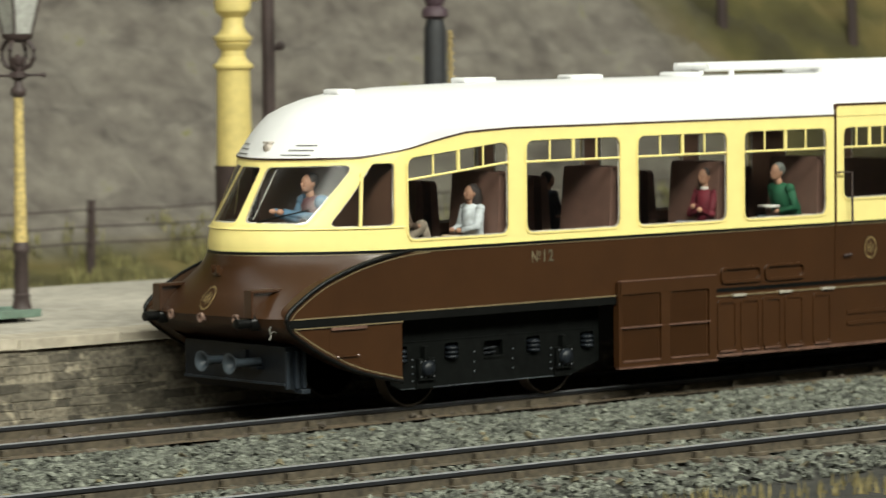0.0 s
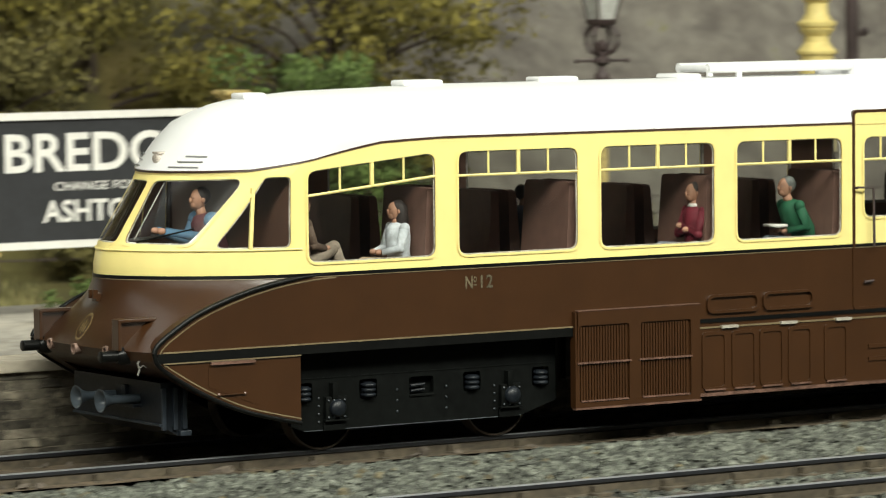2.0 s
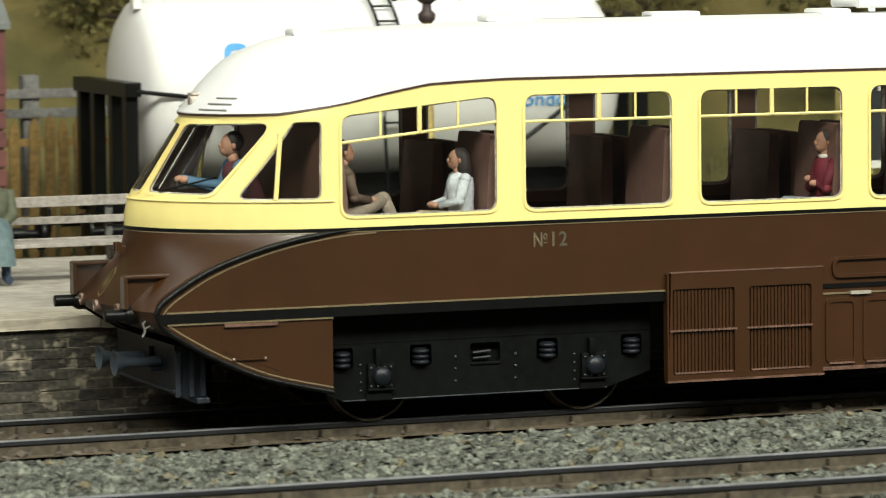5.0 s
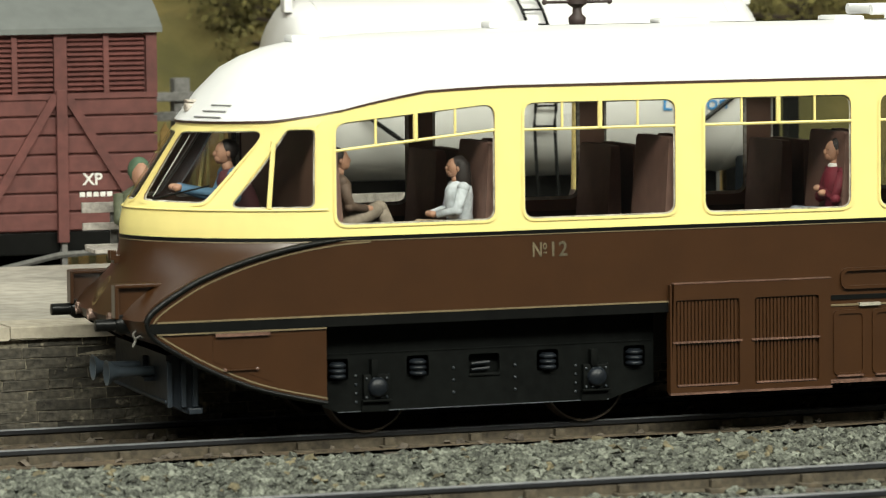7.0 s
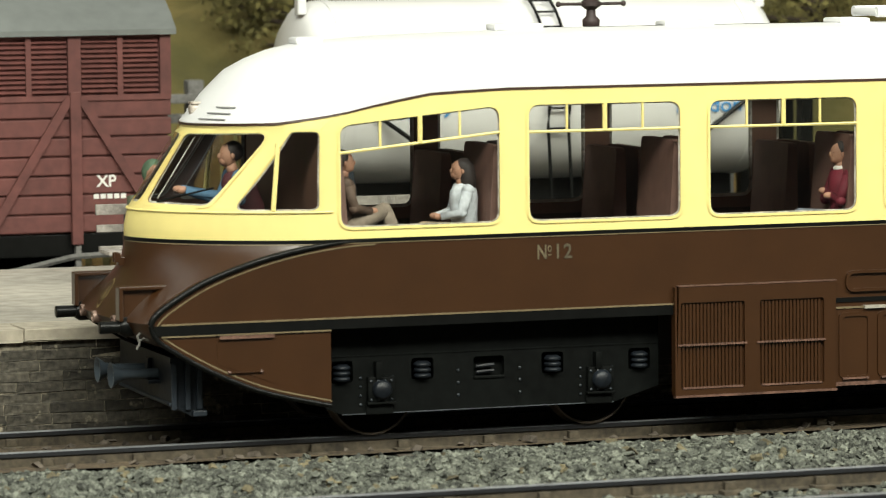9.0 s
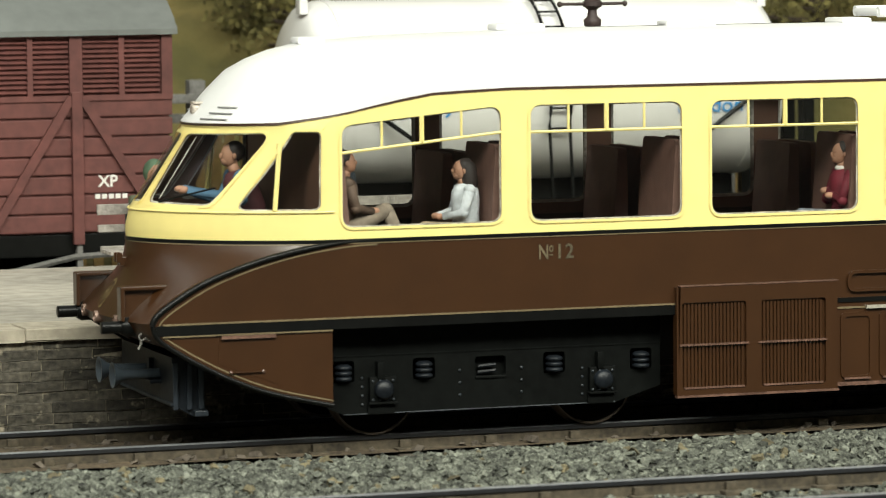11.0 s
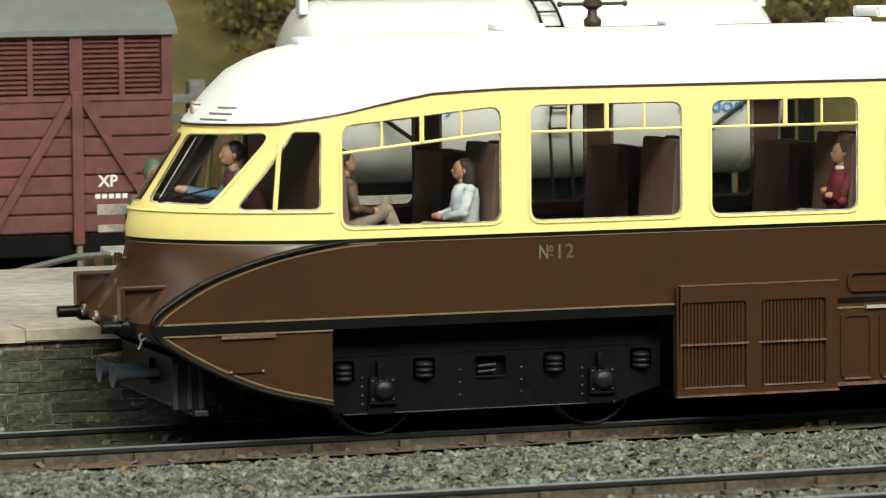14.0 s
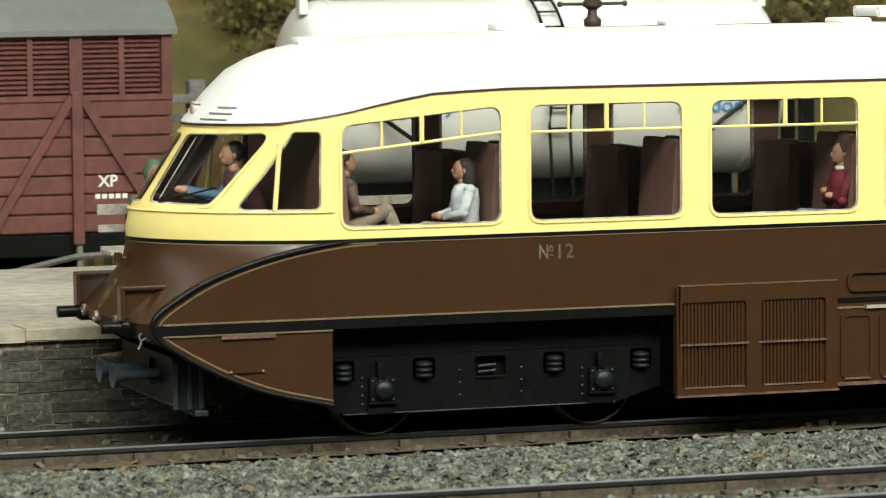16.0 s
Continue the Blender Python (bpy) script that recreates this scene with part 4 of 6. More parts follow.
def stones(name, label, count, y0, y1, size, density, material, z_of, seed, x0=5.0, x1=41.0):
    """A scatter of small angular stones in one mesh."""
    rng = np.random.default_rng(seed)
    base = np.array([(-1, -1, -1), (1, -1, -1), (1, 1, -1), (-1, 1, -1), (-0.7, -0.8, 1), (0.8, -0.6, 0.9), (0.6, 0.8, 1), (-0.8, 0.6, 0.8)], float) * 0.5
    quads = np.array([(0, 3, 2, 1), (4, 5, 6, 7), (0, 1, 5, 4), (1, 2, 6, 5), (2, 3, 7, 6), (3, 0, 4, 7)])
    u = rng.random(count)
    xs = x0 + (x1 - x0) * u ** density
    ys = rng.uniform(y0, y1, count)
    V, Fc = [], []
    for i in range(count):
        sc = size * rng.uniform(0.55, 1.35) * np.array([rng.uniform(0.8, 1.75), rng.uniform(0.7, 1.3), rng.uniform(0.35, 0.8)])
        p = (base + rng.uniform(-0.16, 0.16, base.shape)) * sc
        q = np.array(Euler((rng.uniform(-0.7, 0.7), rng.uniform(-0.7, 0.7), rng.uniform(0, 6.3))).to_matrix())
        p = p @ q.T + np.array([xs[i], ys[i], z_of(xs[i], ys[i]) + sc[2] * rng.uniform(0.05, 0.55) + 0.022 * rng.random() ** 2])
        V.append(p * S)
        Fc.append(quads + 8 * i)
    me = bpy.data.meshes.new(name)
    me.from_pydata(np.concatenate(V).tolist(), [], np.concatenate(Fc).tolist())
    me.materials.append(material)
    return tagged(new(name, me), label, "ballast", kind="stuff")


stones("ballast", "loose grey-green stone ballast between the tracks", 54000, -2.6, 0.24, 0.050, 1.25, BALLAST, bed_height, 3)
stones("ballast", "loose grey stone ballast inside the near track", 20000, -5.9, -2.45, 0.050, 1.25, BALLAST, lambda x, y: bed_height(x, y) + 0.02, 4)
stones("ballast", "scattered ochre-brown stones in the grey ballast", 800, -5.6, 0.2, 0.056, 1.25, OCHRESTONE, lambda x, y: bed_height(x, y) + 0.02, 9)
stones("ballast", "sparse dirty ballast beside the platform", 1200, 0.3, 2.6, 0.06, 1.2, mat("dirty_stone", (0.11, 0.09, 0.07), 0.9, var=0.3, scale=200, rand=0.3), lambda x, y: -0.11, 5)


def rail_mesh(x0, x1, z):
    prof = [(-0.055, -0.15), (-0.02, -0.13), (-0.018, -0.055), (-0.036, -0.04), (-0.036, -0.008), (-0.024, 0), (0.024, 0), (0.036, -0.008), (0.036, -0.04), (0.018, -0.055), (0.02, -0.13), (0.055, -0.15)]
    bm = bmesh.new()
    a = [bm.verts.new((x0, p[0], z + p[1])) for p in prof]
    b = [bm.verts.new((x1, p[0], z + p[1])) for p in prof]
    n = len(prof)
    for i in range(n):
        f = bm.faces.new((a[i], a[(i + 1) % n], b[(i + 1) % n], b[i]))
        f.material_index = 1 if i in (4, 5, 6) else 2 if i in (2, 3, 7, 8) else 0
    bm.faces.new(a)
    bm.faces.new(b)
    return bm


def track(name, label, rails, z, x0, x1, pitch):
    tr = thing(name, label, "railway track", kind="structure")
    r = part("rail", rail_mesh(x0, x1, z), [RUST, RAILTOP, RAILSIDE], tr, at=(0, rails[0], 0))
    twin(r, (0, rails[1], 0))
    yc = sum(rails) / 2
    sl = ch = None
    n = int((x1 - x0) / pitch)
    for i in range(n):
        x = x0 + pitch * (i + 0.5)
        if sl is None:
            sl = part("sleeper", boxes((-0.125, 0.125, -1.25, 1.25, -0.13, 0.0), bevel=0.012), SLEEPER, tr, at=(x, yc, z - 0.155))
            bm = bmesh.new()
            for k in (1, -1):
                box(bm, -0.09, 0.09, min(k * 0.03, k * 0.16), max(k * 0.03, k * 0.16), 0.0, 0.035, 0.006)
                box(bm, -0.05, 0.05, min(k * 0.025, k * 0.085), max(k * 0.025, k * 0.085), 0.03, 0.10, 0.012)
            ch = part("rail_chair", bm, RUST, tr, at=(x, rails[0], z - 0.155))
        else:
            twin(sl, (x, yc, z - 0.155), tr)
            twin(ch, (x, rails[0], z - 0.155), tr)
        twin(ch, (x, rails[1], z - 0.155), tr)
    return tr


track("track", "rusty main line track beside the brick platform", RAILS1, 0.03, X0, 46.0, 0.78)
track("track", "bullhead track in grey ballast near the layout edge", RAILS2, 0.03, X0, 46.0, 0.78)

PFX, PBX, PZ = 2.78, 9.3, 0.82


def platform():
    pf = thing("platform", "brick-faced station platform with pale stone edge", "platform", kind="structure")
    part("platform_core", boxes((X0, X1, PFX + 0.10, PBX, -0.3, PZ - 0.012)), PAVING, pf, "worn grey-beige paving")
    part("mortar", boxes((X0, X1, PFX + 0.002, PFX + 0.12, -0.3, PZ - 0.1)), MORTAR, pf, "crumbling pale mortar")
    rng = random.Random(5)
    # coping stones
    x = X0
    while x < 46:
        w = rng.uniform(0.9, 1.5)
        bm = boxes((0.004, w - 0.004, 0.0, 0.62, -0.105, 0.012), bevel=0.012)
        for v in bm.verts:
            v.co += Vector((rng.uniform(-0.008, 0.008), rng.uniform(-0.008, 0.008), rng.uniform(-0.006, 0.006)))
        part("coping_stone", bm, COPING, pf, at=(x, PFX - 0.05, PZ))
        x += w
    # bricks in uneven courses
    kinds = []
    for w in (0.22, 0.30, 0.36, 0.42, 0.5):
        bm = boxes((0.005, w - 0.005, 0.0, 0.08, 0.004, 0.091), bevel=0.007)
        for v in bm.verts:
            v.co += Vector((rng.uniform(-0.006, 0.006), rng.uniform(-0.008, 0.004), rng.uniform(-0.006, 0.006)))
        finish(bm)
        bmesh.ops.scale(bm, vec=(S, S, S), verts=bm.verts[:])
        me = bpy.data.meshes.new("brick")
        bm.to_mesh(me)
        bm.free()
        me.materials.append(BRICK)
        kinds.append((w, me))
    count = 0
    rest_v, rest_f = [], []
    for row in range(10):
        z = -0.22 + row * 0.0955
        x = X0 + rng.uniform(0, 0.3)
        while x < 46:
            w, me = rng.choice(kinds)
            y = PFX + rng.uniform(-0.010, 0.003)
            if 7.4 < x < 17.5 and count < 300 and row > 0:
                o = new("brick", me)
                o.parent = pf
                o.location = Vector((x, y, z)) * S
                o.rotation_euler = (0, rng.uniform(-0.02, 0.02), 0)
                count += 1
            elif rng.random() > 0.02:
                n = len(rest_v)
                rest_v += [tuple(v.co + Vector((x, y, z)) * S) for v in me.vertices]
                rest_f += [[i + n for i in p.vertices] for p in me.polygons]
            x += w
    me = bpy.data.meshes.new("brickwork")
    me.from_pydata(rest_v, [], rest_f)
    me.materials.append(mat("pale_weathered_brick", (0.16, 0.14, 0.105), 0.85, var=0.5, scale=120, bump=0.7, rand=0.55, bloom=(0.34, 0.30, 0.22)))
    o = new("brickwork", me)
    o.parent = pf
    o["kind"] = "stuff"
    part("drain_slot", boxes((11.39, 11.45, PFX - 0.012, PFX + 0.03, -0.12, PZ - 0.11)), BLACK, pf)
    return pf


platform()


# the ground behind: yard level, a verge and the rising hillside
def hill_height(x, y):
    z = 0.05
    if y > 12.6:
        z += 0.55 * min(1, (y - 12.6) / 2.2)
    if y > 15.0:
        d = y - 15.0
        z += d * (0.95 + 0.35 * noise.noise((x * 0.12, 3.0, 1.0)))
        amp = min(1, d / 1.5)
        z += amp * (0.32 * noise.noise((x * 0.5, y * 0.6, 2.0)) + 0.3 * noise.noise((x * 1.4, y * 1.5, 5.0)) + 0.2 * noise.noise((x * 3.7, y * 3.9, 8.0)) + 0.1 * noise.noise((x * 7.1, y * 6.0, 4.0)))
    z += 0.05 * noise.noise((x * 1.1, y * 1.2, 0.0))
    return z


def hillside_mat():
    """Grass and rock, parted along an uneven edge of the cutting."""
    m = bpy.data.materials.new("hillside")
    m.use_nodes = True
    nt = m.node_tree
    b = nt.nodes["Principled BSDF"]
    b.inputs["Roughness"].default_value = 0.95
    tc = nt.nodes.new("ShaderNodeTexCoord")

    def ramp(src, stops):
        r = nt.nodes.new("ShaderNodeValToRGB")
        el = r.color_ramp.elements
        while len(el) < len(stops):
            el.new(0.5)
        for e, (p, c) in zip(el, stops):
            e.position, e.color = p, (*c, 1)
        nt.links.new(src, r.inputs[0])
        return r.outputs[0]

    def tex(scale, detail=5):
        n = nt.nodes.new("ShaderNodeTexNoise")
        n.inputs["Scale"].default_value, n.inputs["Detail"].default_value = scale, detail
        nt.links.new(tc.outputs["Object"], n.inputs["Vector"])
        return n.outputs["Fac"]

    def math_mix(a, b_):
        n = nt.nodes.new("ShaderNodeMix")
        n.inputs[0].default_value = 0.5
        nt.links.new(a, n.inputs[2])
        nt.links.new(b_, n.inputs[3])
        return n.outputs[0]

    rock = ramp(math_mix(tex(38), tex(130, 6)), [(0.32, (0.06, 0.051, 0.043)), (0.44, (0.115, 0.10, 0.085)), (0.54, (0.15, 0.134, 0.112)), (0.62, (0.185, 0.168, 0.14)), (0.68, (0.15, 0.145, 0.05))])
    grass = ramp(tex(22), [(0.3, (0.04, 0.034, 0.012)), (0.47, (0.075, 0.066, 0.018)), (0.6, (0.135, 0.105, 0.032)), (0.75, (0.08, 0.075, 0.018))])
    sep = nt.nodes.new("ShaderNodeSeparateXYZ")
    nt.links.new(tc.outputs["Object"], sep.inputs[0])

    def step(src, lo, hi):
        r = nt.nodes.new("ShaderNodeMapRange")
        r.inputs[1].default_value, r.inputs[2].default_value = lo, hi
        nt.links.new(src, r.inputs[0])
        return r.outputs[0]

    def math_node(op, a, b_):
        n = nt.nodes.new("ShaderNodeMath")
        n.operation = op
        for i, v in enumerate((a, b_)):
            if isinstance(v, float):
                n.inputs[i].default_value = v
            else:
                nt.links.new(v, n.inputs[i])
        return n.outputs[0]

    wob = math_node("MULTIPLY", tex(9, 3), 4.0 * S)
    xx = math_node("ADD", sep.outputs[0], wob)
    # the rock reaches from x = 31 to 51 above the verge
    a = step(xx, 30.5 * S, 32.5 * S)
    c = step(xx, 53.0 * S, 50.5 * S)
    h = step(math_node("ADD", sep.outputs[2], math_node("MULTIPLY", tex(25, 3), 0.5 * S)), 0.85 * S, 1.25 * S)
    k = math_node("MULTIPLY", math_node("MULTIPLY", a, c), h)
    mx = nt.nodes.new("ShaderNodeMix")
    mx.data_type = "RGBA"
    nt.links.new(k, mx.inputs[0])
    nt.links.new(grass, mx.inputs[6])
    nt.links.new(rock, mx.inputs[7])
    nt.links.new(mx.outputs[2], b.inputs["Base Color"])
    bp = nt.nodes.new("ShaderNodeBump")
    bp.inputs["Strength"].default_value, bp.inputs["Distance"].default_value = 0.8, 0.002
    nt.links.new(tex(160, 6), bp.inputs["Height"])
    nt.links.new(bp.outputs[0], b.inputs["Normal"])
    return m


tagged(part("hillside", grid_mesh(0.0, 85.0, PBX - 0.05, 27.0, 260, 110, hill_height), hillside_mat(), smooth=180), "modelled hillside with olive grass and grey rock cutting", "hillside", kind="structure")
tagged(part("backdrop", boxes((-10, 100, 27.0, 27.3, -1, 16)), mat("backscene", (0.11, 0.105, 0.045), 0.95, var=0.3, scale=6)), "plain olive painted backscene board", "backdrop", kind="structure")


def track_siding():
    return track("siding_track", "rusty siding track behind the platform", (10.5, 11.9), 0.18, X0, 44.0, 0.9)


track_siding()


# ---------------------------------------------------------------- vegetation
def leaf_cloud(bm, centre, radii, count, size, rng, hollow=0.55):
    for _ in range(count):
        d = Vector((rng.gauss(0, 1), rng.gauss(0, 1), rng.gauss(0, 1))).normalized()
        r = hollow + (1 - hollow) * rng.random()
        p = Vector(centre) + Vector((d.x * radii[0], d.y * radii[1], d.z * radii[2])) * r
        a = Vector((rng.uniform(-1, 1), rng.uniform(-1, 1), rng.uniform(-1, 1))).normalized()
        b = a.cross(d if abs(a.dot(d)) < 0.95 else Vector((0, 0, 1))).normalized()
        s = size * rng.uniform(0.6, 1.4)
        v = [bm.verts.new(p + a * s * i + b * s * 0.6 * j) for i, j in ((-1, 0), (0, -1), (1, 0), (0, 1))]
        bm.faces.new(v)


def tree(name, label, at, height, spread, clumps, per, size, leaf, seed, low=0.25):
    rng = random.Random(seed)
    t = thing(name, label, "tree" if name == "tree" else "bush", at)
    bm = bmesh.new()
    tube(bm, [(0, 0, -0.2), (0.05, 0, height * 0.3), (-0.05, 0.05, height * 0.6), (0, 0, height * 0.9)], [0.16, 0.12, 0.08, 0.02], 8)
    lv = bmesh.new()
    for i in range(clumps):
        a, z = rng.uniform(0, 6.28), height * (low + (1 - low) * rng.random())
        rr = spread * math.sqrt(rng.random()) * (1 - 0.45 * abs(z / height - 0.5))
        c = (rr * math.cos(a), rr * math.sin(a) * 0.8, z)
        tube(bm, [(0, 0, z * 0.7), (c[0] * 0.5, c[1] * 0.5, z * 0.9), c], [0.05, 0.03, 0.012], 5)
        k = rng.uniform(0.7, 1.3) * spread * 0.3
        leaf_cloud(lv, c, (k, k, k * 0.75), per, size, rng)
    part("trunk", bm, BARK, t, smooth=60)
    part("crown", lv, leaf, t, recalc=False)
    return t


tree("tree", "bushy olive-yellow model tree on the bank", (29.6, 15.2, 0.5), 5.6, 2.5, 60, 280, 0.055, TREELEAF, 1, 0.22)
tree("tree", "olive model tree above the cutting", (27.0, 17.5, 1.8), 5.0, 2.2, 44, 260, 0.058, TREELEAF, 2, 0.2)
tree("bush", "rounded fresh-green bush before the tree", (28.35, 13.6, 0.3), 3.1, 1.45, 64, 190, 0.045, BUSHLEAF, 3, 0.0)
for i, (x, y, h, w) in enumerate(((24.8, 16.0, 2.4, 1.3), (22.2, 17.2, 3.2, 1.6), (20.0, 16.2, 2.0, 1.2), (17.5, 17.5, 2.8, 1.5), (15.4, 17.5, 2.2, 1.4), (25.8, 14.4, 1.4, 0.9), (18.6, 19.5, 3.0, 1.7))):
    tree("bush", "dull olive scrub on the grassy bank", (x, y, hill_height(x, y) - 0.2), h, w, 30, 160, 0.05, SCRUBLEAF, 20 + i, 0.1)


def grass(name, label, x0, x1, y0, y1, count, h, material, seed, zf):
    rng = random.Random(seed)
    V, Fc = [], []
    for i in range(count):
        x, y = rng.uniform(x0, x1), rng.uniform(y0, y1)
        if noise.noise((x * 0.9, y * 0.9, seed)) < -0.12:
            continue
        z = zf(x, y) - 0.02
        for k in range(3):
            a, hh, l = rng.uniform(0, 6.28), h * rng.uniform(0.5, 1.3), rng.uniform(0, 0.5)
            dx, dy = 0.02 * math.cos(a), 0.02 * math.sin(a)
            n = len(V)
            V += [((x - dx) * S, (y - dy) * S, z * S), ((x + dx) * S, (y + dy) * S, z * S), ((x + l * hh * dy * 20) * S, (y - l * hh * dx * 20) * S, (z + hh) * S)]
            Fc.append((n, n + 1, n + 2))
    me = bpy.data.meshes.new(name)
    me.from_pydata(V, [], Fc)
    me.materials.append(material)
    return tagged(new(name, me), label, "grass", kind="stuff")


STRAW = mat("straw_grass", (0.24, 0.20, 0.09), 0.95, var=0.4, scale=60, rand=0.35)
OLIVEG = mat("olive_grass", (0.26, 0.24, 0.10), 0.95, var=0.4, scale=60, rand=0.35)
grass("grass", "dry olive grass on the verge behind the track", 12, 50, 12.8, 15.6, 9000, 0.2, OLIVEG, 7, hill_height)
grass("grass", "straw-coloured static grass at the layout edge", 9, 40, -8.5, -6.1, 5000, 0.13, STRAW, 8, bed_height)


# ---------------------------------------------------------------- platform furniture
def lamp_post(at, label):
    lp = thing("street_lamp", label, "lamp post", at, group="platform lamps")
    bm = bmesh.new()
    lathe(bm, [(0.0, 0), (0.145, 0), (0.15, 0.02), (0.115, 0.10), (0.09, 0.20), (0.10, 0.225), (0.10, 0.245), (0.085, 0.26), (0.08, 0.70), (0.10, 0.73), (0.10, 0.77), (0.08, 0.84)], seg=14)
    part("base", bm, POSTBROWN, lp, "dark brown iron base", smooth=40)
    bm = bmesh.new()
    lathe(bm, [(0.075, 0.84), (0.062, 1.6), (0.052, 2.50)], seg=14)
    part("shaft", bm, YELLOWPOST, lp, "faded yellow shaft", smooth=40)
    bm = bmesh.new()
    lathe(bm, [(0.05, 2.48), (0.085, 2.51), (0.09, 2.57), (0.05, 2.61), (0.045, 2.67), (0.10, 2.71), (0.10, 2.75), (0.05, 2.79), (0.05, 2.83)], seg=14)
    tube(bm, [(-0.35, 0, 2.73), (0.35, 0, 2.73)], 0.018, 6)
    for x in (-0.35, 0.35):
        blob(bm, (x, 0, 2.73), 0.03, 8, 5)
    for k in range(4):
        a = k * math.pi / 2 + 0.5
        pts = [(r * math.cos(a), r * math.sin(a), z) for r, z in ((0.05, 2.80), (0.15, 2.84), (0.20, 2.93), (0.20, 3.02), (0.15, 3.10), (0.09, 3.14))]
        tube(bm, pts, 0.028, 6)
    lathe(bm, [(0.04, 2.82), (0.075, 2.86), (0.075, 2.92), (0.03, 2.95), (0.02, 2.97)], seg=12)
    lathe(bm, [(0.09, 3.10), (0.17, 3.15), (0.18, 3.20)], seg=12)
    part("scrollwork", bm, POSTBROWN, lp, smooth=50)
    bm = bmesh.new()
    for k in range(4):
        a = k * math.pi / 2 + math.pi / 4
        c, s = math.cos(a), math.sin(a)
        tube(bm, [(0.16 * c, 0.16 * s, 3.19), (0.27 * c, 0.27 * s, 3.66)], 0.016, 6)
    box(bm, -0.2, 0.2, -0.2, 0.2, 3.65, 3.69)
    lathe(bm, [(0.28, 3.69), (0.1, 3.86), (0.09, 3.93), (0.03, 3.96), (0.03, 4.05), (0, 4.07)], seg=8)
    part("lantern_frame", bm, POSTBROWN, lp)
    for k in range(4):
        a0, a1 = k * math.pi / 2 + math.pi / 4, (k + 1) * math.pi / 2 + math.pi / 4
        bm = bmesh.new()
        v = [bm.verts.new((r * math.cos(a), r * math.sin(a), z)) for r, a, z in ((0.155, a0, 3.19), (0.155, a1, 3.19), (0.262, a1, 3.65), (0.262, a0, 3.65))]
        bm.faces.new(v)
        part("lantern_pane", bm, mat("frosted_lantern_glass", (0.42, 0.42, 0.39), 0.2, var=0.18, scale=90, spec=0.8), lp, "pale frosted pane")
    bm = bmesh.new()
    lathe(bm, [(0.05, 3.19), (0.05, 3.3), (0.03, 3.34), (0.03, 3.42)], seg=10)
    part("gas_mantle", bm, WHITE, lp)
    return lp


lamp_post((27.18, 5.44, PZ), "brown and faded yellow gas lamp post on the platform")
lamp_post((14.83, 6.05, PZ), "brown and yellow gas lamp post before the tank wagon")


def water_crane():
    wc = thing("water_crane", "cream-yellow water crane with black leather bag on platform", "water crane", (31.1, 6.5, PZ))
    bm = bmesh.new()
    lathe(bm, [(0.0, 0), (0.34, 0), (0.34, 0.12), (0.26, 0.2), (0.235, 0.3), (0.235, 1.5), (0.25, 1.55)], seg=20)
    part("base", bm, POSTBROWN, wc, "dark brown base", smooth=40)
    bm = bmesh.new()
    lathe(bm, [(0.215, 1.52), (0.20, 2.68), (0.205, 2.71), (0.238, 2.73), (0.243, 2.765), (0.20, 2.80), (0.15, 2.87), (0.145, 2.94), (0.20, 3.0), (0.215, 3.03), (0.195, 3.045), (0.228, 3.065), (0.235, 3.11), (0.18, 3.14), (0.135, 3.22), (0.13, 3.34), (0.16, 3.37), (0.21, 3.42), (0.225, 3.52), (0.20, 3.64), (0.0, 3.78)], seg=24)
    part("column", bm, OCHRE, wc, "turned cream-yellow column", smooth=28)
    bm = bmesh.new()
    tube(bm, [(0.0, 0, 3.62), (0.4, 0, 3.66), (0.9, 0, 3.82), (2.2, 0, 4.0), (3.2, 0, 4.0), (3.45, 0, 3.84)], [0.13, 0.12, 0.11, 0.10, 0.10, 0.10], 12)
    part("arm", bm, OCHRE, wc, "cream-yellow swinging arm", smooth=50)
    bm = bmesh.new()
    lathe(bm, [(0.12, 3.84), (0.13, 3.5), (0.10, 3.45), (0.16, 3.4), (0.17, 3.32), (0.11, 3.28)], (3.45, 0, 0), seg=14)
    part("collar", bm, mat("plum_iron", (0.06, 0.035, 0.045), 0.6), wc, smooth=50)
    bm = bmesh.new()
    lathe(bm, [(0.10, 3.3), (0.14, 3.15), (0.155, 1.9), (0.13, 1.7), (0.0, 1.7)], (3.45, 0, 0), seg=14)
    part("leather_bag", bm, SIGNBLACK, wc, "black leather filling bag", smooth=50)
    bm = bmesh.new()
    for i in range(28):
        z = 3.1 - i * 0.05
        lathe(bm, [(0.02, -0.016), (0.045, 0.0), (0.02, 0.016)], (3.72, -0.02 * (i % 2), z), "z" if i % 2 else "x", 8)
    part("chain", bm, mat("brass_chain", (0.55, 0.42, 0.18), 0.5, metal=0.4), wc, "brass pull chain")
    wc.rotation_euler = (0, 0, radians(4))
    pole = thing("iron_post", "dark brown iron post with handle behind crane", "post", (33.0, 8.2, PZ))
    bm = bmesh.new()
    tube(bm, [(0, 0, 0), (0, 0, 4.2)], 0.085, 10)
    box(bm, 0.05, 0.2, -0.03, 0.03, 2.9, 2.96, 0.01)
    blob(bm, (0.2, 0, 2.96), 0.06, 8, 5)
    part("post", bm, POSTBROWN, pole, smooth=50)


water_crane()


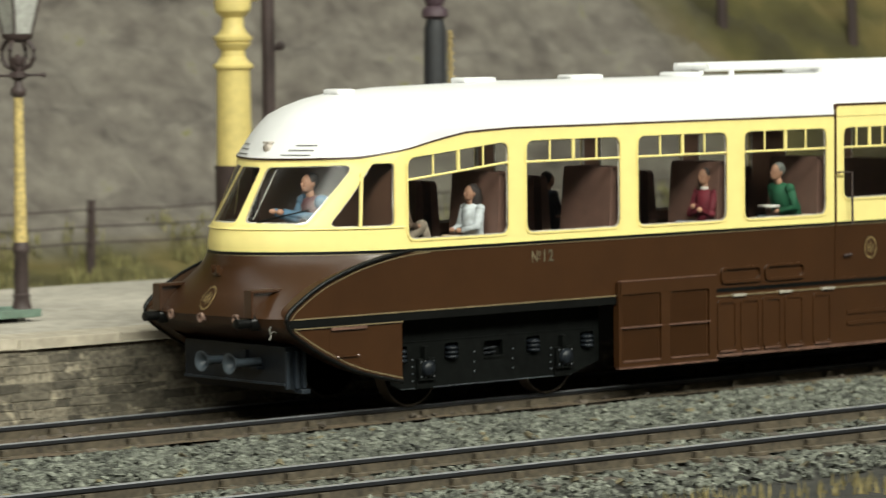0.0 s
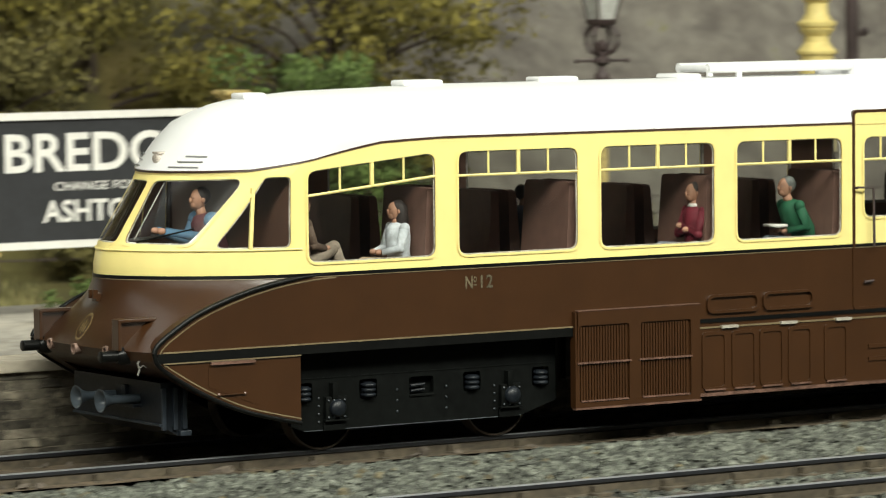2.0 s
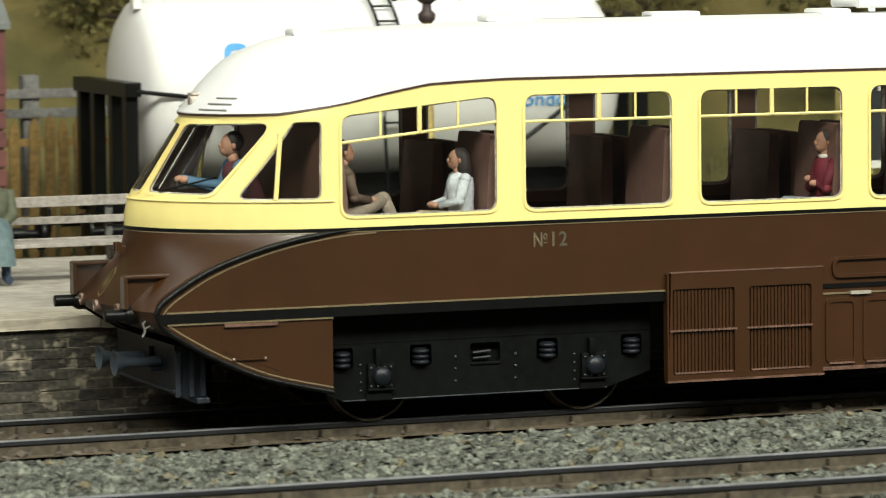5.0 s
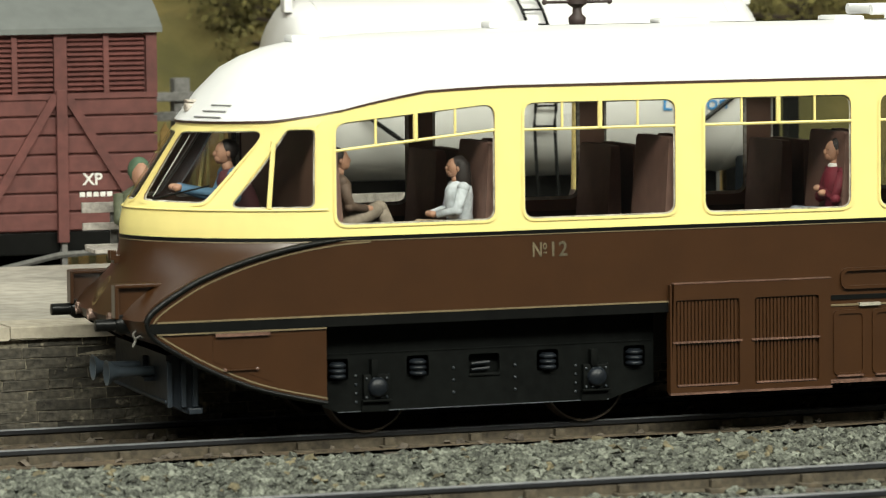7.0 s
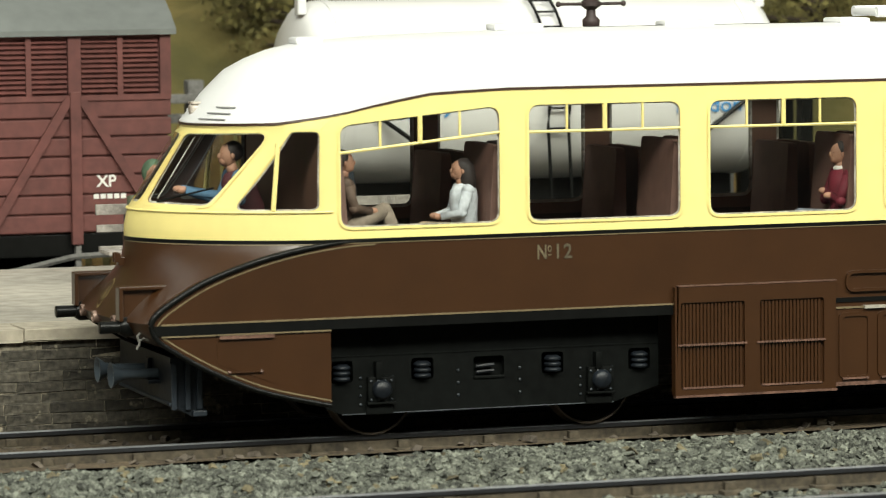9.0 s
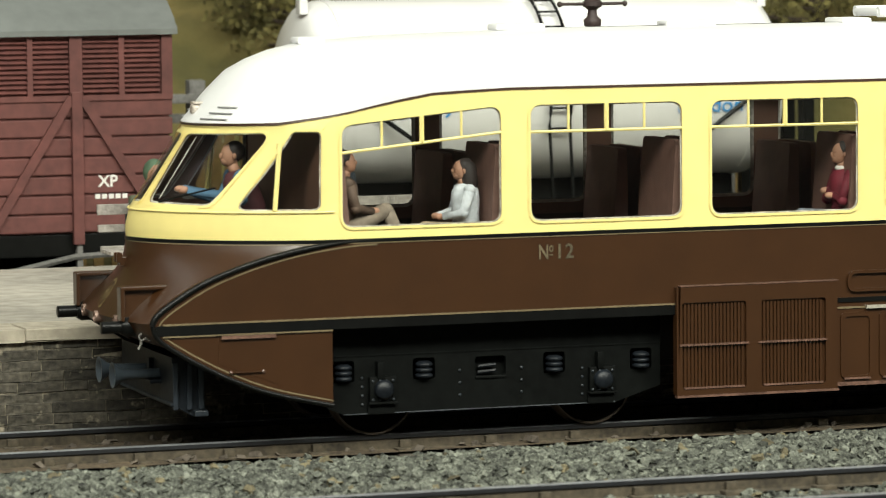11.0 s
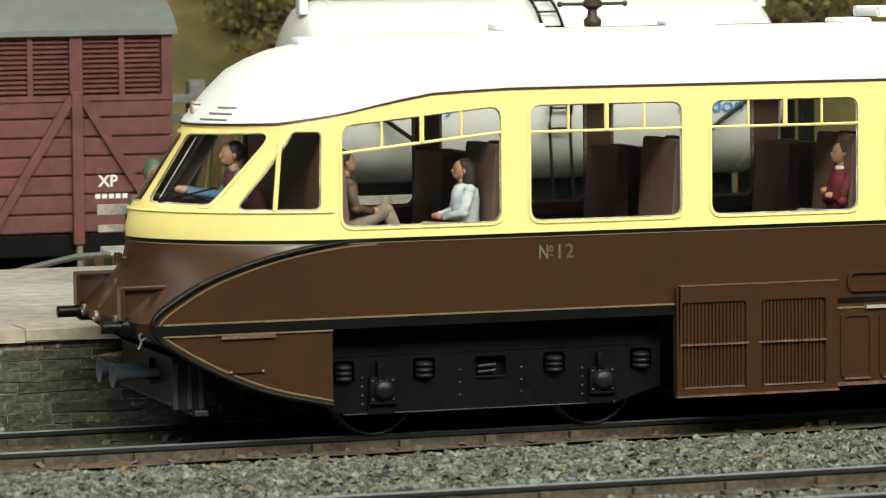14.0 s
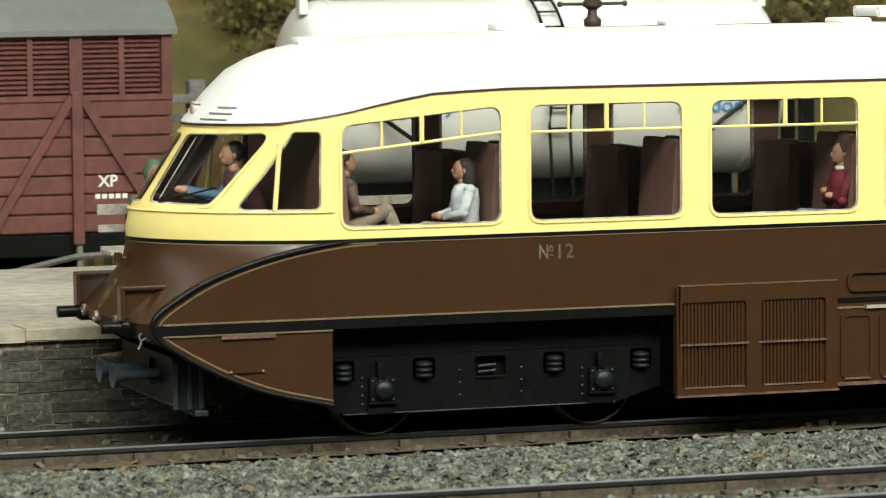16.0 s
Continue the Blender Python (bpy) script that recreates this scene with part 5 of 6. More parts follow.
def station_sign():
    y, xl, xr = 7.3, 20.15, 23.39
    sg = thing("station_sign", "black station nameboard with white letters on yellow posts", "sign", (0, y, PZ))
    for x in (xl, xr):
        bm = boxes((x - 0.09, x + 0.09, -0.09, 0.09, 0.38, 2.36), bevel=0.015)
        part("post", bm, YELLOWPOST, sg, "faded yellow square post")
        part("post_foot", boxes((x - 0.1, x + 0.1, -0.1, 0.1, 0.0, 0.38), bevel=0.015), POSTBROWN, sg)
        bm = boxes((x - 0.12, x + 0.12, -0.12, 0.12, 2.36, 2.40), (x - 0.16, x + 0.16, -0.16, 0.16, 2.40, 2.45), bevel=0.012)
        part("post_cap", bm, YELLOWPOST, sg)
        part("bracket", boxes((x + (0.05 if x == xl else -0.30), x + (0.30 if x == xl else -0.05), -0.05, 0.05, 0.70, 0.78), bevel=0.01), YELLOWPOST, sg)
    a, b, lo, hi = xl + 0.13, xr - 0.13, 0.83, 2.20
    part("board", boxes((a, b, -0.04, 0.04, lo, hi)), SIGNBLACK, sg, "black board")
    part("board_frame", plate([(a - 0.03, lo - 0.06), (b + 0.03, lo - 0.06), (b + 0.03, hi + 0.06), (a - 0.03, hi + 0.06)], -0.075, 0.05, [[(a + 0.05, lo + 0.02), (b - 0.05, lo + 0.02), (b - 0.05, hi - 0.02), (a + 0.05, hi - 0.02)]]), WHITE, sg, "white frame")
    for word, h, z, bold in (("BREDON", 0.42, 1.62, 0.02), ("CHANGE FOR", 0.095, 1.40, 0.008), ("ASHTON", 0.24, 1.06, 0.02)):
        t = text_mesh(word, h, bold)
        w = max(v.co.x for v in t.verts)
        want, shift = {"BREDON": (2.54, 0.02), "CHANGE FOR": (1.04, -0.13), "ASHTON": (1.3, -0.14)}[word]
        for v in t.verts:
            v.co = ((a + b) / 2 + shift + (v.co.x - w / 2) * want / w, -0.048, v.co.z + z)
        part("lettering", t, WHITE, sg, "white painted letters")


station_sign()


def bench():
    bn = thing("bench", "weathered grey wooden platform bench", "bench", (0, 6.75, PZ))
    x0, x1 = 9.85, 13.45
    for z0, z1, y in ((0.71, 0.815, 0.0), (0.54, 0.615, -0.03), (0.345, 0.41, -0.12)):
        part("slat", boxes((x0, x1, y, y + 0.04, z0, z1), bevel=0.008), BENCHW, bn)
    for k in range(3):
        part("slat", boxes((x0, x1, -0.50 + k * 0.13, -0.39 + k * 0.13, 0.345, 0.385), bevel=0.008), BENCHW, bn)
    for x in (10.15, 11.65, 13.1):
        bm = bmesh.new()
        box(bm, x, x + 0.07, 0.042, 0.085, 0.33, 0.80, 0.01)
        box(bm, x, x + 0.07, -0.52, 0.05, 0.285, 0.343, 0.01)
        box(bm, x, x + 0.12, -0.42, -0.28, 0.0, 0.335, 0.02)
        box(bm, x, x + 0.12, -0.08, 0.06, 0.0, 0.335, 0.02)
        part("leg", bm, GREYWOOD, bn)


bench()


def bench_figure():
    bm = bmesh.new()
    tube(bm, [(0, 0.02, 0.42), (0, 0.0, 0.62), (0, -0.02, 0.9), (0, -0.04, 0.98)], [0.24, 0.21, 0.23, 0.09], 12, 0)
    blob(bm, (0, -0.08, 1.10), (0.11, 0.12, 0.14), mi=2)
    blob(bm, (0, -0.02, 1.15), (0.135, 0.13, 0.14), mi=3)
    tube(bm, [(0, 0, 0.45), (0, -0.22, 0.46), (0, -0.32, 0.30), (0, -0.33, 0.16)], [0.22, 0.23, 0.21, 0.23], 12, 1)
    for x in (-0.1, 0.1):
        tube(bm, [(x, -0.34, 0.25), (x, -0.36, 0.05), (x * 1.1, -0.46, 0.03)], [0.06, 0.055, 0.05], 8, 4)
        tube(bm, [(x * 2.3, 0.0, 0.9), (x * 2.6, -0.08, 0.66), (x * 0.7, -0.26, 0.55)], [0.08, 0.075, 0.05], 8, 0)
    for v in bm.verts:
        v.co = (v.co.x * 0.85, v.co.y * 0.9, v.co.z * 0.97)
    fg = part("seated_figure", bm, [cloth("olive_coat", (0.09, 0.10, 0.06)), cloth("blue_grey_skirt", (0.11, 0.16, 0.17)), SKIN, cloth("green_scarf", (0.07, 0.12, 0.07)), cloth("navy_stockings", (0.03, 0.045, 0.08))], smooth=60, at=(10.38, 6.55, PZ + 0.02))
    tagged(fg, "painted model figure in olive coat seated on bench", "model figure")
    return fg


bench_figure()


def barrow():
    """Low platform things: a green barrow flat by the lamp, planters, a dark grey crate trolley."""
    b = thing("platform_barrow", "low dull-green wooden barrow lying on platform", "barrow", (25.9, 5.1, PZ))
    part("deck", boxes((-0.75, 1.1, -0.28, 0.28, 0.05, 0.10), bevel=0.01), GREENGLASS, b)
    part("side_board", boxes((-0.75, 1.1, -0.3, -0.26, 0.04, 0.13), bevel=0.008), GREENGLASS, b)
    part("side_board", boxes((-0.75, 1.1, 0.26, 0.3, 0.04, 0.13), bevel=0.008), GREENGLASS, b)
    for x in (-0.6, 0.8):
        part("runner", boxes((x, x + 0.1, -0.25, 0.25, 0.0, 0.05), bevel=0.006), GREYWOOD, b)
    for x in (21.15, 22.6, 23.75):
        p = thing("flower_planter", "pale stone planter with low green flowers", "planter", (x, 6.75, PZ), group="platform planters")
        part("trough", plate([(-0.42, 0), (0.42, 0), (0.46, 0.16), (-0.46, 0.16)], -0.2, 0.2), COPING, p)
        rng = random.Random(int(x * 10))
        lv = bmesh.new()
        for k in range(9):
            leaf_cloud(lv, (rng.uniform(-0.36, 0.36), rng.uniform(-0.12, 0.12), 0.24 + 0.14 * rng.random()), (0.13, 0.11, 0.13), 36, 0.034, rng)
        part("flower_clump", lv, BUSHLEAF, p, recalc=False)
    for at, k, label in (((13.35, 5.05, PZ), 1.0, "dark grey model sack truck resting on the platform"), ((23.75, 4.75, PZ), 0.62, "small dark green-grey sack truck lying on the platform")):
        t = thing("sack_truck", label, "trolley", at, group="sack trucks")
        bm = bmesh.new()
        for y in (-0.16 * k, 0.16 * k):
            tube(bm, [(-0.55 * k, y, 0.62 * k), (-0.1 * k, y, 0.36 * k), (0.28 * k, y, 0.22 * k), (0.42 * k, y, 0.24 * k)], 0.045 * k, 8)
        for f in (-0.35, -0.05, 0.2):
            box(bm, f * k, (f + 0.06) * k, -0.17 * k, 0.17 * k, (0.36 - f * 0.5) * k, (0.42 - f * 0.5) * k)
        part("frame", bm, GREY_STEEL, t, smooth=50)
        for y in (-0.2 * k, 0.2 * k):
            bm = bmesh.new()
            lathe(bm, [(0.0, y - 0.03 * k), (0.14 * k, y - 0.03 * k), (0.14 * k, y + 0.03 * k), (0, y + 0.03 * k)], (0.22 * k, 0, 0.14 * k), "y", 16)
            part("wheel", bm, FRAME, t, smooth=40)


barrow()


# ---------------------------------------------------------------- wagons on the siding
def spoked_wheels(parent, xs, yc, r=0.44):
    for x in xs:
        bm = bmesh.new()
        for y in (yc - 0.7, yc + 0.7):
            lathe(bm, [(r - 0.07, y - 0.06), (r, y - 0.06), (r + 0.02, y + 0.02), (r + 0.02, y + 0.06), (r - 0.07, y + 0.06), (r - 0.07, y - 0.06)], seg=24, axis="y")
            for k in range(8):
                a = k * math.pi / 4
                tube(bm, [(0, y, 0), ((r - 0.05) * math.cos(a), y, (r - 0.05) * math.sin(a))], 0.03, 5)
        tube(bm, [(0, yc - 0.9, 0), (0, yc + 0.9, 0)], 0.06, 8)
        part("wheelset", bm, WHEEL, parent, at=(x, 0, 0.18 + r))


def tank_wagon():
    yc, zc, r, xa, xb = 11.2, 2.49, 1.03, 13.08, 18.92
    tw = thing("tank_wagon", "white milk tank wagon with blue lettering on siding", "tank wagon")
    bm = bmesh.new()
    prof = [(0.0, xa), (0.45 * r, xa + 0.03), (0.8 * r, xa + 0.12), (0.94 * r, xa + 0.22), (r, xa + 0.38), (r, xb - 0.38), (0.94 * r, xb - 0.22), (0.8 * r, xb - 0.12), (0.45 * r, xb - 0.03), (0.0, xb)]
    lathe(bm, prof, (0, yc, zc), "x", 64)
    part("barrel", bm, TANKW, tw, "glossy white tank barrel", smooth=40)
    for x in (xa + 0.5, xb - 0.5):
        bm = bmesh.new()
        lathe(bm, [(r - 0.01, x - 0.05), (r + 0.012, x - 0.05), (r + 0.012, x + 0.05), (r - 0.01, x + 0.05)], (0, yc, zc), "x", 48)
        part("strap", bm, TANKW, tw, smooth=40)
    bm = bmesh.new()
    lathe(bm, [(0.32, zc + r - 0.08), (0.32, zc + r + 0.12), (0.28, zc + r + 0.16), (0, zc + r + 0.18)], (16.0, yc, 0), seg=20)
    part("filler_lid", bm, TANKW, tw, smooth=40)
    for x in (xa + 0.16, xb - 0.2):
        part("lifting_lug", boxes((x - 0.05, x + 0.05, yc - 0.35, yc - 0.2, zc + r * 0.86, zc + r + 0.05), bevel=0.015), TANKW, tw)

    def on_tank(bm, x, z):
        for v in bm.verts:
            zz = v.co.z + z
            h = max(-0.99, min(0.99, (zz - zc) / r))
            v.co = (v.co.x + x, yc - r * math.sqrt(1 - h * h) - 0.02, zz)
        return bm
    for word, x, z, h, w in (("MILK", 16.60, 2.63, 0.37, 1.38), ("No. 169", 13.90, 2.23, 0.175, 0.84), ("London", 17.42, 2.22, 0.17, 0.78)):
        t = text_mesh(word, h, 0.006 if word != "MILK" else 0.008)
        bmesh.ops.subdivide_edges(t, edges=t.edges[:], cuts=1)
        ww = max(v.co.x for v in t.verts)
        for v in t.verts:
            v.co.x *= w / ww
        part("lettering", on_tank(t, x, z), BLUE, tw, "blue painted letters")
    # the trader's mark as plain blue shapes
    for i, x in enumerate((14.03, 14.44, 14.98, 15.40)):
        o = rounded([(0, 0), (0.30, 0), (0.30, 0.37), (0, 0.37)], 0.14, 5)
        h = rounded([(0.075, 0.075), (0.225, 0.075), (0.225, 0.295), (0.075, 0.295)], 0.07, 5)
        bm = sheet(o, [h])
        for v in bm.verts:
            v.co = (v.co.x, 0, v.co.y)
        bmesh.ops.subdivide_edges(bm, edges=bm.edges[:], cuts=1)
        part("trade_mark", on_tank(bm, x, 2.63), BLUE, tw)
    bm = boxes((0, 0.11, 0, 0, 0.16, 0.22))
    bmesh.ops.remove_doubles(bm, verts=bm.verts[:], dist=1e-5)
    part("trade_mark", on_tank(bm, 14.80, 2.63), BLUE, tw)
    # ladder over the side
    bm = bmesh.new()
    for x in (15.87, 16.11):
        pts = []
        for k in range(15):
            a = radians(95 - k * 8.2)
            pts.append((x + 0.0 * k, yc - (r + 0.07) * math.cos(a), zc + (r + 0.07) * math.sin(a)))
        pts.append((x, yc - r - 0.12, 1.2))
        tube(bm, pts, 0.020, 6)
    part("ladder_rail", bm, BLACK, tw, "black ladder")
    for k in range(9):
        a = radians(78 - k * 12.5)
        z = zc + (r + 0.07) * math.sin(a)
        y = yc - (r + 0.07) * math.cos(a)
        part("ladder_rung", tube(bmesh.new(), [(15.87, y, z), (16.11, y, z)], 0.015, 6), BLACK, tw)
    # saddle, end frame, stays, underframe, buffers
    for x in (13.55, 14.75, 16.6, 17.35, 18.55):
        part("saddle", plate([(x - 0.06, 1.12), (x + 0.16, 1.12), (x + 0.08, 1.66), (x - 0.06, 1.66)], yc - 0.92, yc - 0.55), GREY_STEEL, tw, "blue-black support bracket")
    for xe, k in ((xa + 0.03, -1), (xb - 0.03, 1)):
        bm = bmesh.new()
        for y in (yc - 0.9, yc - 0.35, yc + 0.35, yc + 0.9):
            box(bm, xe + k * 0.14 - 0.07, xe + k * 0.14 + 0.07, y - 0.07, y + 0.07, 1.1, 2.50)
        box(bm, xe + k * 0.14 - 0.09, xe + k * 0.14 + 0.09, yc - 1.05, yc + 1.05, 2.44, 2.60, 0.01)
        part("end_frame", bm, BLACK, tw, "black timber end frame")
        bm = bmesh.new()
        tube(bm, [(xe + k * 0.1, yc - 1.04, 2.5), (xe - k * 0.55, yc - 1.07, 2.42), (xe - k * 2.4, yc - 1.07, 1.12)], 0.028, 6)
        part("diagonal_stay", bm, BLACK, tw)
        for y in (yc - 0.85, yc + 0.85):
            bm = bmesh.new()
            lathe(bm, [(0.07, 0), (0.07, 0.3), (0.045, 0.3), (0.045, 0.45), (0.2, 0.46), (0.2, 0.5), (0, 0.52)], seg=16, axis="x")
            for v in bm.verts:
                v.co = (xe + k * (0.15 + v.co.x), v.co.y + y, v.co.z + 0.98)
            part("buffer", bm, BLACK, tw, smooth=50)
    for row in ((xa - 0.1, xb + 0.1, yc - 1.0, yc - 0.86, 0.86, 1.14), (xa - 0.1, xb + 0.1, yc + 0.86, yc + 1.0, 0.86, 1.14)):
        part("solebar", boxes(row, bevel=0.01), BLACK, tw, "black steel underframe")
    for row in ((xa - 0.1, xa + 0.1, yc - 0.86, yc + 0.86, 0.86, 1.14), (xb - 0.1, xb + 0.1, yc - 0.86, yc + 0.86, 0.86, 1.14)):
        part("headstock", boxes(row, bevel=0.01), BLACK, tw)
    # black fillers, added so that the gap under the barrel stays dark
    part("underframe_deck", boxes((xa + 0.1, xb - 0.1, yc - 0.84, yc + 0.84, 1.0, 1.1)), BLACK, tw)
    part("tank_cradle", boxes((xa + 0.5, xb - 0.5, yc - 0.16, yc + 0.16, 1.1, 1.52)), BLACK, tw, "black block added to darken the gap under the barrel")
    for x in (14.2, 16.0, 17.8):
        part("axle_guard", plate([(x - 0.35, 0.9), (x + 0.35, 0.9), (x + 0.13, 0.5), (x - 0.13, 0.5)], yc - 0.98, yc - 0.9), BLACK, tw)
    part("brake_rod", tube(bmesh.new(), [(14.0, yc - 1.0, 0.7), (18.0, yc - 1.0, 0.7)], 0.03, 6), FRAME, tw)
    spoked_wheels(tw, (14.2, 16.0, 17.8), yc)


tank_wagon()


def van():
    yc, xb = 11.2, 11.50
    xa, yf, z0, z1 = 6.2, yc - 1.2, 1.11, 3.235
    vn = thing("goods_van", "red-brown louvred goods van with grey roof on siding", "goods van")
    part("body", boxes((xa + 0.03, xb - 0.03, yf + 0.03, yc + 1.2, z0, z1)), VANRED, vn, "red-brown planked body")
    # horizontal planks below, louvre slats above, in bays
    n = 7
    hgt = (2.54 - z0) / n
    bays = [(xb - 0.06 - 1.0 * (i + 1), xb - 0.06 - 1.0 * i) for i in range(5)]
    for i in range(n):
        part("plank", boxes((xa, xb, yf, yf + 0.05, z0 + i * hgt + 0.012, z0 + (i + 1) * hgt - 0.012), bevel=0.012), VANRED, vn)
        part("plank", boxes((xb - 0.05, xb, yf + 0.05, yc + 1.2, z0 + i * hgt + 0.012, z0 + (i + 1) * hgt - 0.012), bevel=0.012), VANRED, vn)
    part("rail_strip", boxes((xa, xb, yf - 0.02, yf + 0.03, 2.52, 2.58)), VANRED, vn)
    for a, b in bays:
        m = (a + b) / 2
        for c, d in ((a + 0.08, m - 0.03), (m + 0.03, b - 0.08)):
            for k in range(11):
                z = 2.61 + k * 0.053
                bm = bmesh.new()
                vs = [bm.verts.new(p) for p in ((c, yf - 0.012, z), (d, yf - 0.012, z), (d, yf + 0.05, z + 0.05), (c, yf + 0.05, z + 0.05), (c, yf + 0.005, z - 0.012), (d, yf + 0.005, z - 0.012), (d, yf + 0.06, z + 0.035), (c, yf + 0.06, z + 0.035))]
                for q in ((0, 1, 2, 3), (4, 5, 6, 7), (0, 1, 5, 4), (2, 3, 7, 6), (1, 2, 6, 5), (3, 0, 4, 7)):
                    bm.faces.new([vs[i] for i in q])
                part("louvre_slat", bm, VANRED, vn)
        for x, w in ((a, 0.07), (m, 0.03)) + (((b, 0.06),) if b == bays[0][1] else ()):
            part("stile", boxes((x - w, x + w, yf - 0.022, yf + 0.04, 2.58, z1)), VANRED, vn)
    for i, (a, b) in enumerate(bays):
        part("post", boxes((a - 0.06, a + 0.06, yf - 0.06, yf + 0.02, z0 - 0.12, 2.62), bevel=0.01), VANRED, vn)
        up = i % 2 == 0
        xt, xl = (a + 0.05, b - 0.05) if up else (b - 0.05, a + 0.05)
        d = 0.055
        pts = [(xt - d, 2.57), (xt + d, 2.57), (xl + d, z0 + 0.02), (xl - d, z0 + 0.02)]
        part("diagonal_brace", plate(pts, yf - 0.045, yf + 0.02), VANRED, vn)
    # curved roof
    bm = bmesh.new()
    rows = []
    for x in (xa - 0.05, xb + 0.05):
        row = []
        for k in range(13):
            y = yf - 0.07 + (2.54) * k / 12
            z = z1 + 0.04 + 0.52 * (1 - ((y - yc) / 1.27) ** 2)
            row.append((x, y, z))
        rows.append(row)
    vs = [[bm.verts.new(p) for p in r] for r in rows]
    for k in range(12):
        bm.faces.new((vs[0][k], vs[1][k], vs[1][k + 1], vs[0][k + 1]))
    r = bmesh.ops.extrude_face_region(bm, geom=bm.faces[:])
    for v in r["geom"]:
        if isinstance(v, bmesh.types.BMVert):
            v.co.z -= 0.06
    part("roof", bm, VANROOF, vn, "grey curved roof", smooth=40)
    o = [(yf + 0.02, z1 - 0.02)] + [(yf + 0.02 + 2.36 * k / 10, z1 + 0.5 * (1 - ((yf + 0.02 + 2.36 * k / 10 - yc) / 1.24) ** 2)) for k in range(11)] + [(yc + 1.18, z1 - 0.02)]
    e = plate([(a, b) for a, b in o], 0, 0.05)
    for v in e.verts:
        v.co = (xb - 0.04 + v.co.y * 0.5, v.co.x, v.co.z)
    part("end_gable", e, VANRED, vn)
    t = text_mesh("XP", 0.125, 0.02)
    for v in t.verts:
        v.co = (v.co.x + 10.66, yf - 0.008, v.co.z + 1.60)
    part("lettering", t, WHITE, vn, "white painted letters")
    for i in range(5):
        part("marking", boxes((10.63 + i * 0.075, 10.685 + i * 0.075, yf - 0.008, yf, 1.47, 1.52)), WHITE, vn, "small white marks")
    for row in ((xa, xb, yf + 0.05, yf + 0.2, 0.86, 1.1), (xa, xb, yc + 1.0, yc + 1.15, 0.86, 1.1), (xb - 0.15, xb, yf + 0.2, yc + 1.0, 0.86, 1.1)):
        part("solebar", boxes(row, bevel=0.01), BLACK, vn, "black underframe")
    part("brake_lever", tube(bmesh.new(), [(8.9, yf - 0.02, 0.55), (10.4, yf - 0.03, 0.86), (10.9, yf - 0.03, 0.88)], 0.035, 6), GREYWOOD, vn)
    part("brake_hanger", boxes((10.42, 10.48, yf - 0.03, yf + 0.05, 0.5, 1.0)), GREYWOOD, vn)
    for y in (yc - 0.85, yc + 0.85):
        bm = bmesh.new()
        lathe(bm, [(0.08, xb), (0.08, xb + 0.28), (0.045, xb + 0.28), (0.045, xb + 0.42), (0.19, xb + 0.43), (0.19, xb + 0.47), (0, xb + 0.49)], (0, y, 0.98), "x", 16)
        part("buffer", bm, BLACK, vn, smooth=50)
    spoked_wheels(vn, (7.4, 10.1), yc)


van()


